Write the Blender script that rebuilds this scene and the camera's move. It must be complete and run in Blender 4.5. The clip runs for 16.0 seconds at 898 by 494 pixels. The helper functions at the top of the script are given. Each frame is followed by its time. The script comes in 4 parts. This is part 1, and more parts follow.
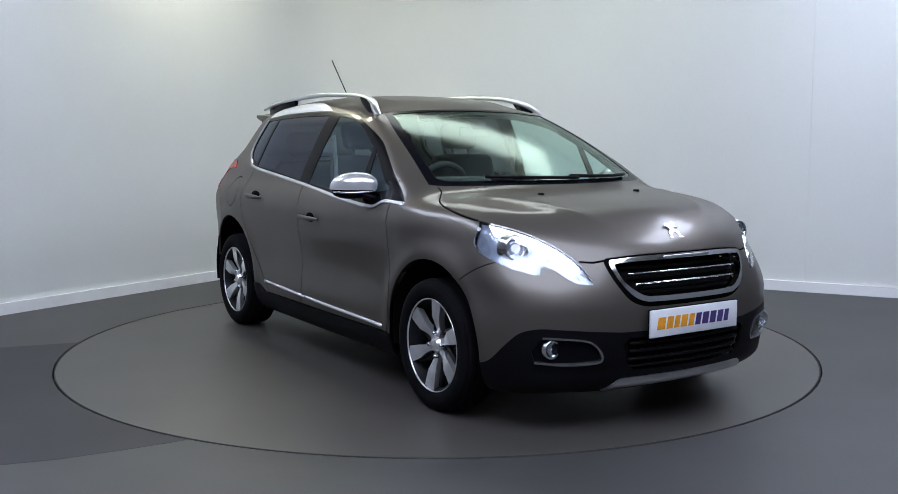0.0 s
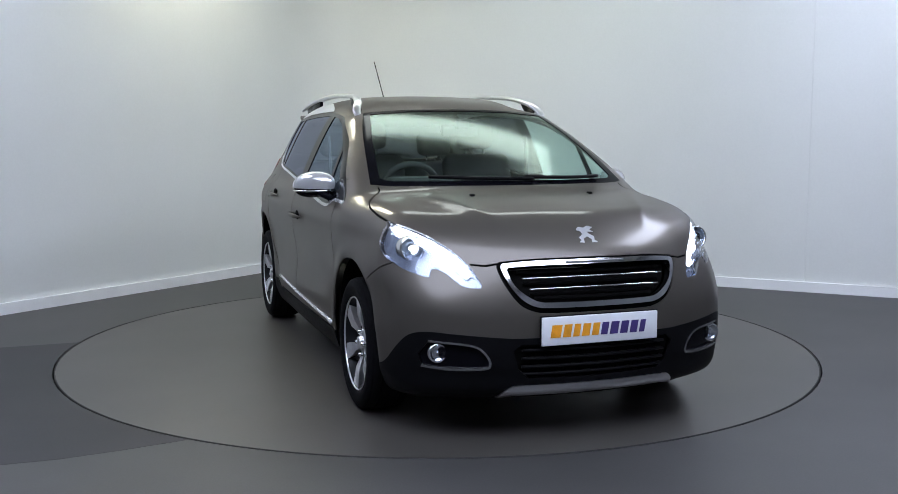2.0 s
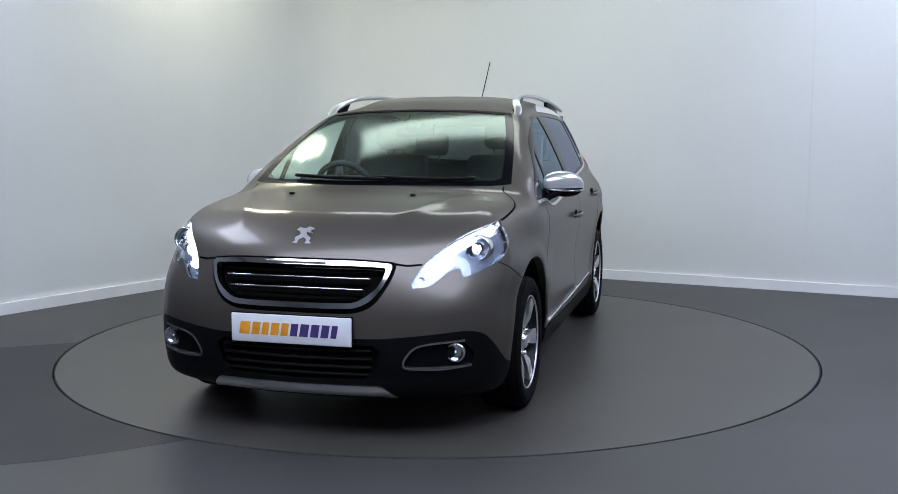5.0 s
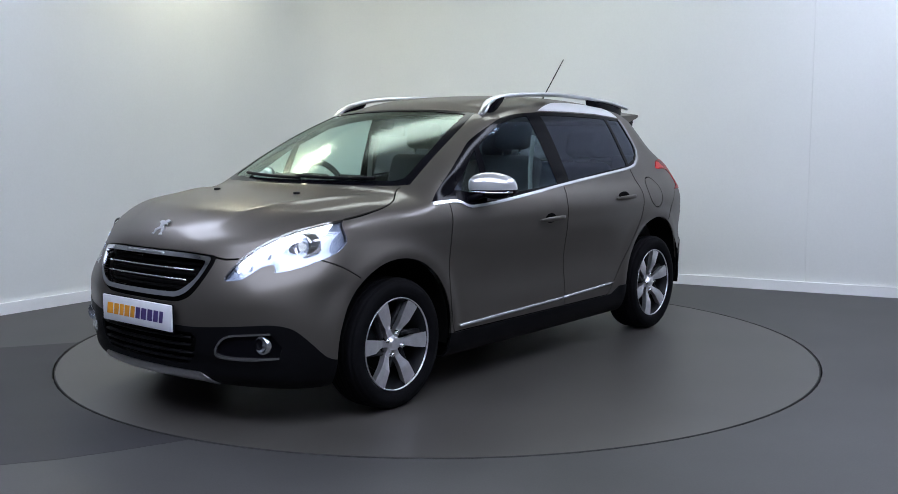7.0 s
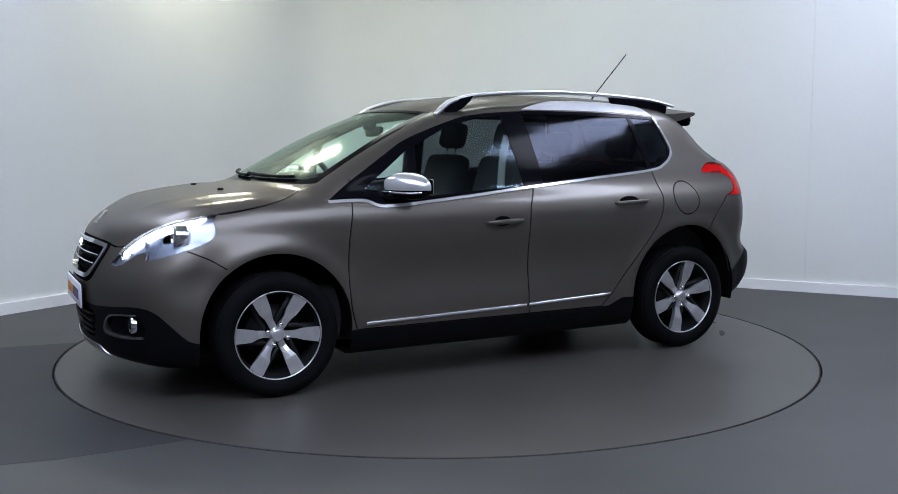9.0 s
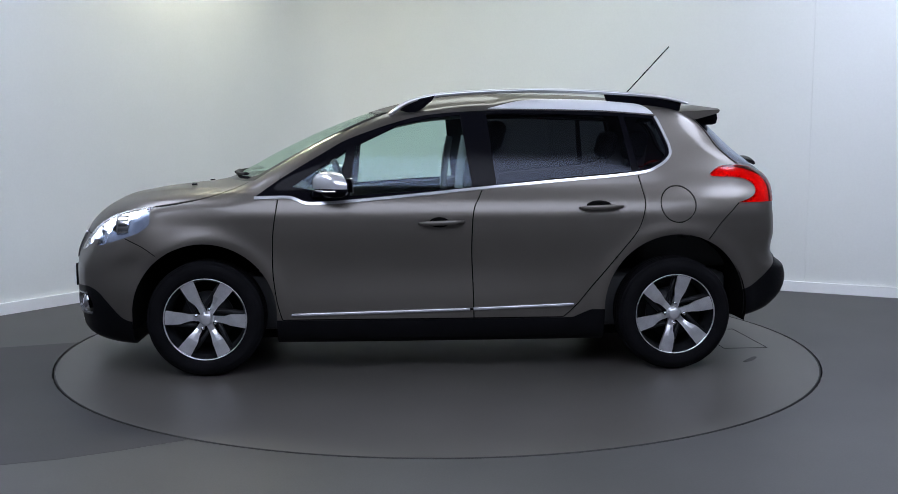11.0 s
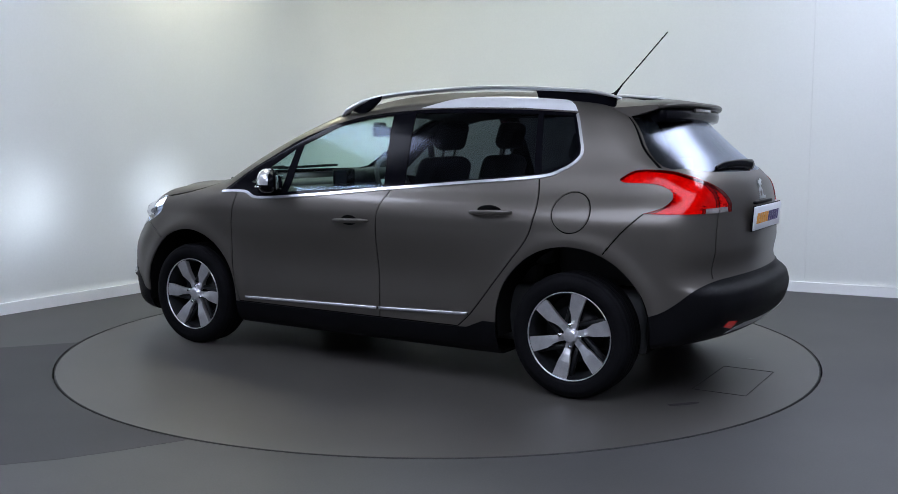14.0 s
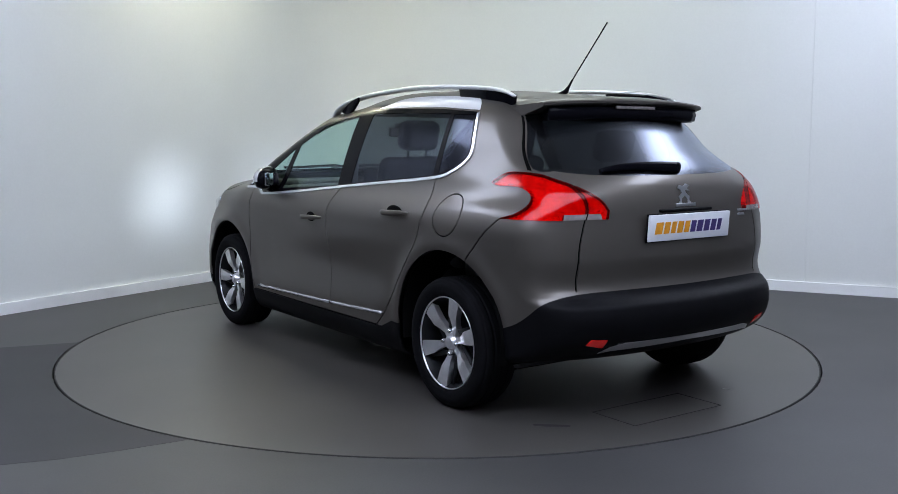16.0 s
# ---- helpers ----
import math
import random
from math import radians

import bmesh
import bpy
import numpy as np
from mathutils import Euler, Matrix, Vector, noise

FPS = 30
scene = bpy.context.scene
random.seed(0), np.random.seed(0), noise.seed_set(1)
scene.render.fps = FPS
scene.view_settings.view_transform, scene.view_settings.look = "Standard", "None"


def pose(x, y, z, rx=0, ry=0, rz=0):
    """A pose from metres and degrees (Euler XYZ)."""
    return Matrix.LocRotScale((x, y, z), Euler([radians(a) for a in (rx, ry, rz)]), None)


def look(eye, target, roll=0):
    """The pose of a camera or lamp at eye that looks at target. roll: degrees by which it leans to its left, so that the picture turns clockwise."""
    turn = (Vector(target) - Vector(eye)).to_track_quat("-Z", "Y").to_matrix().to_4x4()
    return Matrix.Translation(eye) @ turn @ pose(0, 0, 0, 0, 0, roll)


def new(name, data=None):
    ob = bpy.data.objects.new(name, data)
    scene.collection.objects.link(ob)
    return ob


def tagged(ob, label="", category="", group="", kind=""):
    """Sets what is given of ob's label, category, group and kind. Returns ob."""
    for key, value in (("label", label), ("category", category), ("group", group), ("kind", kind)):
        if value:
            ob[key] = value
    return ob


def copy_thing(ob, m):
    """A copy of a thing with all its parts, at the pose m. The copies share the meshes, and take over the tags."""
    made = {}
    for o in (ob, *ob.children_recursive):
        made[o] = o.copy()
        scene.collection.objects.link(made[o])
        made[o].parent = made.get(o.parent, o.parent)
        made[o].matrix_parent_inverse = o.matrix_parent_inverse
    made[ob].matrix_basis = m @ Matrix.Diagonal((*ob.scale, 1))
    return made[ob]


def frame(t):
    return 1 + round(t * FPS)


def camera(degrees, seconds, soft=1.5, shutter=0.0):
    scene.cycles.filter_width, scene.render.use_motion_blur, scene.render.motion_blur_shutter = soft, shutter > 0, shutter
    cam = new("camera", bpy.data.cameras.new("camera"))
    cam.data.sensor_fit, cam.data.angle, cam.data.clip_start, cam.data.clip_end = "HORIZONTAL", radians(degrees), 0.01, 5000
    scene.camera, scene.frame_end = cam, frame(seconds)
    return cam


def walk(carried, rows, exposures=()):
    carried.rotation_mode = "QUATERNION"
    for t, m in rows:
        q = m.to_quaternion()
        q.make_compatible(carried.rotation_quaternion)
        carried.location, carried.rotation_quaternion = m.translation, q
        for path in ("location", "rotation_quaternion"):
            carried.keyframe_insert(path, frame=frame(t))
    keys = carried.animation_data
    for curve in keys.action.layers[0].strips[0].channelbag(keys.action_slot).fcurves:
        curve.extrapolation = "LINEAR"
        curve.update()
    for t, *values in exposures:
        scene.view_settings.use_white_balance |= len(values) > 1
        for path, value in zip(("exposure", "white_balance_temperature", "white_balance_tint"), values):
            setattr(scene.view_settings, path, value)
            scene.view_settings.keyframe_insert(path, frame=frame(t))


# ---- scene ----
import collections

cam = camera(49.52, 16.0, 0.8)
EYE = look((0, -5.991, 1.267), (0.0637, -0.0023, 0.5965))
walk(cam, [(0.0, EYE), (16.0, EYE)], exposures=[(0.0, 0.20)])

# ---- light ----
world = bpy.data.worlds.new("world")
world.use_nodes = True
world.node_tree.nodes["Background"].inputs[0].default_value = (0.5, 0.52, 0.55, 1)
world.node_tree.nodes["Background"].inputs[1].default_value = 0.05
scene.world = world
WARM, COOL = (0.92, 1.0, 0.97), (0.84, 0.915, 1.15)
# ceiling panels: x, y, length along x, length along y, strength, colour
PANELS = [(-1.98, 2.2, 0.45, 0.45, 42, (1.0, 0.98, 0.78)), (0.3, 1.45, 2.8, 1.0, 4.4, WARM), (-3.05, -0.50, 1.0, 1.8, 8.6, COOL), (3.20, -0.30, 0.9, 2.8, 10.4, COOL),
          (0.0, -4.4, 6.4, 3.0, 4.1, COOL)]
CEIL = 3.5


# ---- materials ----
def mat(name, color, rough=0.5, metal=0.0, coat=0.0, grain=0.0, grain_scale=200.0, stain=0.0, stain_scale=3.0, bump=0.0, emit=0.0, emit_color=None, transmit=0.0, alpha=1.0, ior=1.5):
    m = bpy.data.materials.new(name)
    m.use_nodes = True
    n, l = m.node_tree.nodes, m.node_tree.links
    b = n["Principled BSDF"]
    b.inputs["Base Color"].default_value = (*color, 1)
    b.inputs["Roughness"].default_value = rough
    b.inputs["Metallic"].default_value = metal
    b.inputs["Coat Weight"].default_value = coat
    b.inputs["Coat Roughness"].default_value = 0.15
    b.inputs["IOR"].default_value = ior
    b.inputs["Transmission Weight"].default_value = transmit
    if emit:
        b.inputs["Emission Color"].default_value = (*(emit_color or color), 1)
        b.inputs["Emission Strength"].default_value = emit
    co = n.new("ShaderNodeTexCoord")
    last = None
    for amount, scale, detail in ((stain, stain_scale, 5), (grain, grain_scale, 2)):
        if not amount:
            continue
        t = n.new("ShaderNodeTexNoise")
        t.inputs["Scale"].default_value, t.inputs["Detail"].default_value = scale, detail
        l.new(co.outputs["Object"], t.inputs["Vector"])
        r = n.new("ShaderNodeMapRange")
        r.inputs["From Min"].default_value, r.inputs["From Max"].default_value = 0.3, 0.7
        r.inputs["To Min"].default_value, r.inputs["To Max"].default_value = 1 - amount, 1 + amount
        l.new(t.outputs["Fac"], r.inputs["Value"])
        x = n.new("ShaderNodeMix")
        x.data_type, x.blend_type = "RGBA", "MULTIPLY"
        x.inputs["Factor"].default_value = 1
        if last is None:
            x.inputs["A"].default_value = (*color, 1)
        else:
            l.new(last, x.inputs["A"])
        l.new(r.outputs["Result"], x.inputs["B"])
        last = x.outputs["Result"]
    if last is not None:
        l.new(last, b.inputs["Base Color"])
    if bump:
        t = n.new("ShaderNodeTexNoise")
        t.inputs["Scale"].default_value, t.inputs["Detail"].default_value = grain_scale, 3
        l.new(co.outputs["Object"], t.inputs["Vector"])
        k = n.new("ShaderNodeBump")
        k.inputs["Strength"].default_value, k.inputs["Distance"].default_value = bump, 0.002
        l.new(t.outputs["Fac"], k.inputs["Height"])
        l.new(k.outputs["Normal"], b.inputs["Normal"])
    return m


def glass_mat(name, tint, gloss=0.05, rough=0.02, sheen=(0.8, 0.8, 0.8)):
    """A thin pane: tinted see-through with a clear reflection that grows towards grazing views."""
    m = bpy.data.materials.new(name)
    m.use_nodes = True
    n, l = m.node_tree.nodes, m.node_tree.links
    n.remove(n["Principled BSDF"])
    clear, shine, mix, lw = n.new("ShaderNodeBsdfTransparent"), n.new("ShaderNodeBsdfGlossy"), n.new("ShaderNodeMixShader"), n.new("ShaderNodeLayerWeight")
    clear.inputs["Color"].default_value = (*tint, 1)
    shine.inputs["Roughness"].default_value = rough
    shine.inputs["Color"].default_value = (*sheen, 1)
    p, q = n.new("ShaderNodeMath"), n.new("ShaderNodeMath")
    p.operation, q.operation = "POWER", "MULTIPLY_ADD"
    p.inputs[1].default_value = 4.5
    q.inputs[1].default_value, q.inputs[2].default_value = 0.85, gloss
    l.new(lw.outputs["Facing"], p.inputs[0])
    l.new(p.outputs[0], q.inputs[0])
    l.new(q.outputs[0], mix.inputs[0])
    l.new(clear.outputs[0], mix.inputs[1])
    l.new(shine.outputs[0], mix.inputs[2])
    l.new(mix.outputs[0], n["Material Output"].inputs["Surface"])
    return m


PAINT = mat("metallic_paint", (0.132, 0.120, 0.107), 0.44, 0.75, 0.55, grain=0.10, grain_scale=900, stain=0.03, stain_scale=4)
PAINT.node_tree.nodes["Principled BSDF"].inputs["Specular Tint"].default_value = (0.30, 0.29, 0.28, 1)
BLACK = mat("black_plastic", (0.004, 0.004, 0.005), 0.5, ior=1.18, grain=0.2, grain_scale=400, stain=0.2, stain_scale=8, bump=0.25)
PIANO = mat("gloss_black", (0.004, 0.004, 0.006), 0.14, stain=0.1, ior=1.15)
GAP = mat("panel_gap", (0.004, 0.004, 0.004), 0.9, ior=1.1, stain=0.2)
CHROME = mat("chrome", (0.80, 0.81, 0.83), 0.10, 1.0, stain=0.04, stain_scale=20)
DULLCHROME = mat("dark_chrome", (0.22, 0.22, 0.23), 0.25, 0.8, stain=0.05, stain_scale=20)
SATIN = mat("satin_silver", (0.66, 0.67, 0.69), 0.30, 1.0, stain=0.05, stain_scale=15)
SILVER = mat("silver_paint", (0.74, 0.75, 0.77), 0.30, 0.05, 0.3, stain=0.03, stain_scale=10)
TRIM = mat("bright_trim", (0.80, 0.81, 0.83), 0.20, 0.65, stain=0.04, stain_scale=18)
ALU = mat("machined_alloy", (0.74, 0.74, 0.76), 0.28, 0.80, grain=0.06, grain_scale=300, stain=0.08, stain_scale=25)
RIMDARK = mat("dark_alloy", (0.010, 0.0105, 0.012), 0.4, 0.0, ior=1.3, stain=0.2, stain_scale=20)
RUBBER = mat("tyre_rubber", (0.005, 0.005, 0.006), 0.75, ior=1.15, grain=0.25, grain_scale=250, stain=0.25, stain_scale=9, bump=0.4)
GLASS = glass_mat("clear_glass", (0.74, 0.88, 0.85), 0.030, 0.09, (0.62, 0.76, 0.95))
SCREEN = glass_mat("windscreen_glass", (0.78, 0.94, 0.88), 0.055, 0.13, (0.74, 0.88, 0.80))
REARGLASS = glass_mat("rear_privacy_glass", (0.08, 0.09, 0.105), 0.10, 0.24, (0.74, 0.80, 0.92))
PRIVACY = glass_mat("privacy_glass", (0.11, 0.12, 0.135), 0.022, 0.10, (0.70, 0.76, 0.95))
LENS = glass_mat("lamp_lens", (0.93, 0.95, 0.98), 0.06, 0.04)
LAMPRED = mat("red_lamp", (0.80, 0.10, 0.08), 0.30, stain=0.35, stain_scale=11, grain=0.2, grain_scale=70, bump=0.5, emit=0.14, emit_color=(1.0, 0.05, 0.03))
# No lamp: a faint red glow stands in for light the reflector returns.
REFLEX = mat("glowing_red_reflector", (0.55, 0.010, 0.008), 0.2, coat=0.3, stain=0.15, stain_scale=30, emit=0.06, emit_color=(1.0, 0.02, 0.015))
REDLENS = glass_mat("red_lens", (0.80, 0.018, 0.012), 0.03, 0.08)
LAMPWHITE = mat("white_lamp", (0.34, 0.31, 0.30), 0.15, 0.3, coat=1.0, stain=0.2, stain_scale=40)
LED = mat("led_light", (0.9, 0.95, 1.0), 0.3, emit=5.5, emit_color=(0.84, 0.90, 1.0))
BEAM = mat("dipped_beam", (0.9, 0.95, 1.0), 0.3, emit=5200.0, emit_color=(0.80, 0.88, 1.0))
REFLECTOR = mat("lamp_reflector", (0.42, 0.47, 0.58), 0.26, 0.7, stain=0.15, stain_scale=30)
BOWL = mat("projector_glass", (0.30, 0.36, 0.46), 0.05, 0.4, coat=1.0, stain=0.1)
FABRIC = mat("dark_fabric", (0.035, 0.035, 0.038), 0.9, grain=0.3, grain_scale=300, stain=0.15, stain_scale=6, bump=0.4)
LINING = mat("pale_lining", (0.26, 0.27, 0.26), 0.9, grain=0.08, grain_scale=300, stain=0.05, bump=0.2)
DASH = mat("dash_plastic", (0.020, 0.021, 0.022), 0.6, grain=0.25, grain_scale=500, stain=0.1, bump=0.4)
PLATE = mat("plate_white", (0.76, 0.78, 0.82), 0.35, stain=0.03, stain_scale=20)
ORANGE = mat("plate_orange", (0.78, 0.33, 0.02), 0.45, stain=0.15, stain_scale=30)
PURPLE = mat("plate_purple", (0.055, 0.035, 0.16), 0.45, stain=0.15, stain_scale=30)
WALL = mat("wall_paint", (0.70, 0.715, 0.70), 0.75, grain=0.012, grain_scale=60, stain=0.02, stain_scale=1.2, bump=0.06)
DARKWALL = mat("dark_unseen_wall", (0.14, 0.145, 0.155), 0.8, grain=0.03, grain_scale=60, stain=0.06, stain_scale=1.2, bump=0.06)
SKIRT = mat("skirting_paint", (0.84, 0.85, 0.86), 0.45, stain=0.03, stain_scale=4, grain=0.02)
VINYL = mat("floor_vinyl", (0.047, 0.046, 0.045), 0.48, ior=1.40, grain=0.09, grain_scale=120, stain=0.17, stain_scale=1.3, bump=0.03)
VINYL2 = mat("turntable_vinyl", (0.055, 0.051, 0.046), 0.40, grain=0.08, grain_scale=120, stain=0.12, stain_scale=1.6, bump=0.03)
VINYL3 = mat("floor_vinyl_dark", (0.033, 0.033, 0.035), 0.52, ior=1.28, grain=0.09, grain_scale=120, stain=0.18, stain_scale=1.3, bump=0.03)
JOINT = mat("joint_paint", (0.665, 0.68, 0.665), 0.7, stain=0.03)
SEAM = mat("seam_dark", (0.012, 0.012, 0.012), 0.7, stain=0.2)
CEILM = mat("ceiling_paint", (0.72, 0.72, 0.70), 0.9, grain=0.02, stain=0.03, stain_scale=2)


# ---- mesh helpers ----
def part(name, bm, material, parent, label="", smooth=True):
    me = bpy.data.meshes.new(name)
    if smooth:
        for f in bm.faces:
            f.smooth = True
    bm.to_mesh(me)
    bm.free()
    return hang(name, me, material, parent, label)


def hang(name, me, material, parent, label=""):
    me.materials.append(material)
    ob = new(name, me)
    ob.parent = parent
    if label:
        tagged(ob, label)
    return ob


def box(sx, sy, sz, at=(0, 0, 0), bevel=0.0, seg=2, turn=None, taper=1.0):
    bm = bmesh.new()
    bmesh.ops.create_cube(bm, size=1)
    for v in bm.verts:
        k = taper if v.co.z > 0 else 1.0
        v.co = Vector((v.co.x * sx * k, v.co.y * sy * k, v.co.z * sz))
    if bevel:
        bmesh.ops.bevel(bm, geom=list(bm.edges), offset=bevel, segments=seg, profile=0.5, affect="EDGES")
    m = Matrix.Translation(at) @ (turn or Matrix())
    bm.transform(m)
    return bm


def lathe(profile, steps=48, axis="Y"):
    """Turns a list of (radius, along) about an axis."""
    bm = bmesh.new()
    rings = []
    for r, a in profile:
        ring = []
        for i in range(steps):
            t = 2 * math.pi * i / steps
            c = (r * math.cos(t), a, r * math.sin(t)) if axis == "Y" else ((a, r * math.cos(t), r * math.sin(t)) if axis == "X" else (r * math.cos(t), r * math.sin(t), a))
            ring.append(bm.verts.new(c))
        rings.append(ring)
    for p, q in zip(rings, rings[1:]):
        for i in range(steps):
            j = (i + 1) % steps
            bm.faces.new((p[i], p[j], q[j], q[i]))
    bmesh.ops.remove_doubles(bm, verts=bm.verts, dist=1e-5)
    bmesh.ops.recalc_face_normals(bm, faces=bm.faces)
    return bm


def sweep(points, ring, side=(0, 1, 0), scale=None):
    """Carries a closed outline of (across, up) along points; across lies along side."""
    bm = bmesh.new()
    pts = [Vector(p) for p in points]
    rows = []
    for i, p in enumerate(pts):
        d = (pts[min(i + 1, len(pts) - 1)] - pts[max(i - 1, 0)]).normalized()
        s = Vector(side)
        s = (s - d * s.dot(d)).normalized()
        u = d.cross(s)
        k = scale[i] if scale else 1.0
        rows.append([bm.verts.new(p + s * a * k + u * b * k) for a, b in ring])
    n = len(ring)
    for p, q in zip(rows, rows[1:]):
        for i in range(n):
            bm.faces.new((p[i], p[(i + 1) % n], q[(i + 1) % n], q[i]))
    bm.faces.new(rows[0][::-1])
    bm.faces.new(rows[-1])
    bmesh.ops.recalc_face_normals(bm, faces=bm.faces)
    return bm


def ring_of(a, b, n=10, power=2.0):
    out = []
    for i in range(n):
        t = 2 * math.pi * i / n
        c, s = math.cos(t), math.sin(t)
        out.append((a * math.copysign(abs(c) ** (2 / power), c), b * math.copysign(abs(s) ** (2 / power), s)))
    return out


def prism(outline, depth, axes="xz", at=0.0, bevel=0.0):
    """A flat outline given depth along the axis it leaves out, from at to at + depth."""
    bm = bmesh.new()

    def put(a, b, c):
        return {"xz": (a, c, b), "yz": (c, a, b), "xy": (a, b, c)}[axes]
    lo = [bm.verts.new(put(a, b, at)) for a, b in outline]
    hi = [bm.verts.new(put(a, b, at + depth)) for a, b in outline]
    n = len(outline)
    bm.faces.new(lo)
    bm.faces.new(hi)
    for i in range(n):
        bm.faces.new((lo[i], lo[(i + 1) % n], hi[(i + 1) % n], hi[i]))
    bmesh.ops.recalc_face_normals(bm, faces=bm.faces)
    if bevel:
        bmesh.ops.bevel(bm, geom=list(bm.edges), offset=bevel, segments=2, profile=0.5, affect="EDGES")
    return bm


def curve_through(pts, per=6, closed=False):
    """Rounds a short list of points into a denser line."""
    p = [np.array(q, float) for q in pts]
    n, out = len(p), []
    for i in range(n if closed else n - 1):
        a, b, c, d = (p[(i + k) % n] if closed else p[min(max(i + k, 0), n - 1)] for k in (-1, 0, 1, 2))
        for j in range(per):
            t = j / per
            out.append(tuple(0.5 * (2 * b + (c - a) * t + (2 * a - 5 * b + 4 * c - d) * t * t + (3 * b - a - 3 * c + d) * t ** 3)))
    if not closed:
        out.append(tuple(p[-1]))
    return out


# ---- the room ----
def wall_run():
    """The inner line of the walls: two walls meet in a rounded corner; the rest closes the room behind the camera."""
    corner = Vector((-1.085, 4.06))
    dl, dr = Vector((-0.5547, -0.832)), Vector((0.891, -0.454))
    cut = 0.7
    a, b = corner + dl * cut, corner + dr * cut
    arc = [a * (1 - t) ** 2 + corner * 2 * t * (1 - t) + b * t * t for t in [i / 14 for i in range(15)]]
    right = corner + dr * 6.2
    left = corner + dl * 4.5
    return left, arc, right


LEFT, ARC, RIGHT = wall_run()
BACK = [Vector((RIGHT.x + 0.3, RIGHT.y - 8.8)), Vector((LEFT.x - 2.4, LEFT.y - 8.6))]


def wall_strip(name, line, z0, z1, thick, material, kind_label, category):
    bm = bmesh.new()
    n = len(line)
    offs = []
    for i in range(n):
        d = (line[min(i + 1, n - 1)] - line[max(i - 1, 0)]).normalized()
        offs.append(line[i] + Vector((-d.y, d.x)) * thick)
    rows = []
    for p, q in zip(line, offs):
        rows.append([bm.verts.new((p.x, p.y, z0)), bm.verts.new((p.x, p.y, z1)), bm.verts.new((q.x, q.y, z1)), bm.verts.new((q.x, q.y, z0))])
    for a, b in zip(rows, rows[1:]):
        for i in range(4):
            bm.faces.new((a[i], a[(i + 1) % 4], b[(i + 1) % 4], b[i]))
    bm.faces.new(rows[0])
    bm.faces.new(rows[-1][::-1])
    bmesh.ops.recalc_face_normals(bm, faces=bm.faces)
    ob = part(name, bm, material, None, smooth=False)
    return tagged(ob, kind_label, category, kind="structure")


BACKLINE = [LEFT] + ARC + [RIGHT]
w = wall_strip("wall_back", BACKLINE, 0, CEIL, 0.12, WALL, "plain off-white painted studio wall with rounded corner", "wall")
for f in w.data.polygons:
    f.use_smooth = True
w.data.set_sharp_from_angle(angle=radians(30))
# Unseen walls added to close the room; set dark to darken the car's reflections.
wall_strip("wall_camera_side", [RIGHT, BACK[0], BACK[1], LEFT], 0, CEIL, 0.12, DARKWALL, "unseen dark grey wall added to darken reflections in the car", "wall")


def inward(line, d):
    out = []
    for i, p in enumerate(line):
        e = (line[min(i + 1, len(line) - 1)] - line[max(i - 1, 0)]).normalized()
        out.append(p - Vector((-e.y, e.x)) * d)
    return out


sk = wall_strip("baseboard", inward(BACKLINE, 0.024), 0.0, 0.085, 0.022, SKIRT, "white painted skirting board with a square top edge", "baseboard")
for f in sk.data.polygons:
    f.use_smooth = True
sk.data.set_sharp_from_angle(angle=radians(30))

TABLE_R = 2.242


def floor_sheet():
    """The floor round the turntable's pit."""
    bm = bmesh.new()
    n = 96
    inner = [bm.verts.new(((TABLE_R + 0.003) * math.cos(2 * math.pi * i / n), (TABLE_R + 0.003) * math.sin(2 * math.pi * i / n), 0)) for i in range(n)]
    deep = [bm.verts.new((v.co.x, v.co.y, -0.06)) for v in inner]
    outer = [bm.verts.new((12 * math.cos(2 * math.pi * i / n), 12 * math.sin(2 * math.pi * i / n), 0)) for i in range(n)]
    for i in range(n):
        j = (i + 1) % n
        bm.faces.new((inner[i], outer[i], outer[j], inner[j]))
        bm.faces.new((deep[i], inner[i], inner[j], deep[j]))
    bm.faces.new(deep)
    return tagged(part("floor", bm, VINYL, None, smooth=False), "dark grey vinyl studio floor with a round pit", "floor", kind="structure")


floor_sheet()
table = tagged(part("turntable", lathe([(0.0001, -0.05), (TABLE_R - 0.009, -0.05), (TABLE_R - 0.008, -0.003), (TABLE_R - 0.011, 0.0), (0.0001, 0.0)], 128, "Z"), VINYL2, None, smooth=False),
               "flush round car turntable covered in grey vinyl", "turntable")
# Black ring added so the shaded gap round the table stays dark.
part("gap_ring", lathe([(TABLE_R - 0.014, -0.004), (TABLE_R - 0.014, 0.0008), (TABLE_R - 0.0085, 0.001), (TABLE_R - 0.007, -0.001), (TABLE_R - 0.0065, -0.052)], 160, "Z"), SEAM, table, "black ring added to darken the turntable's gap")
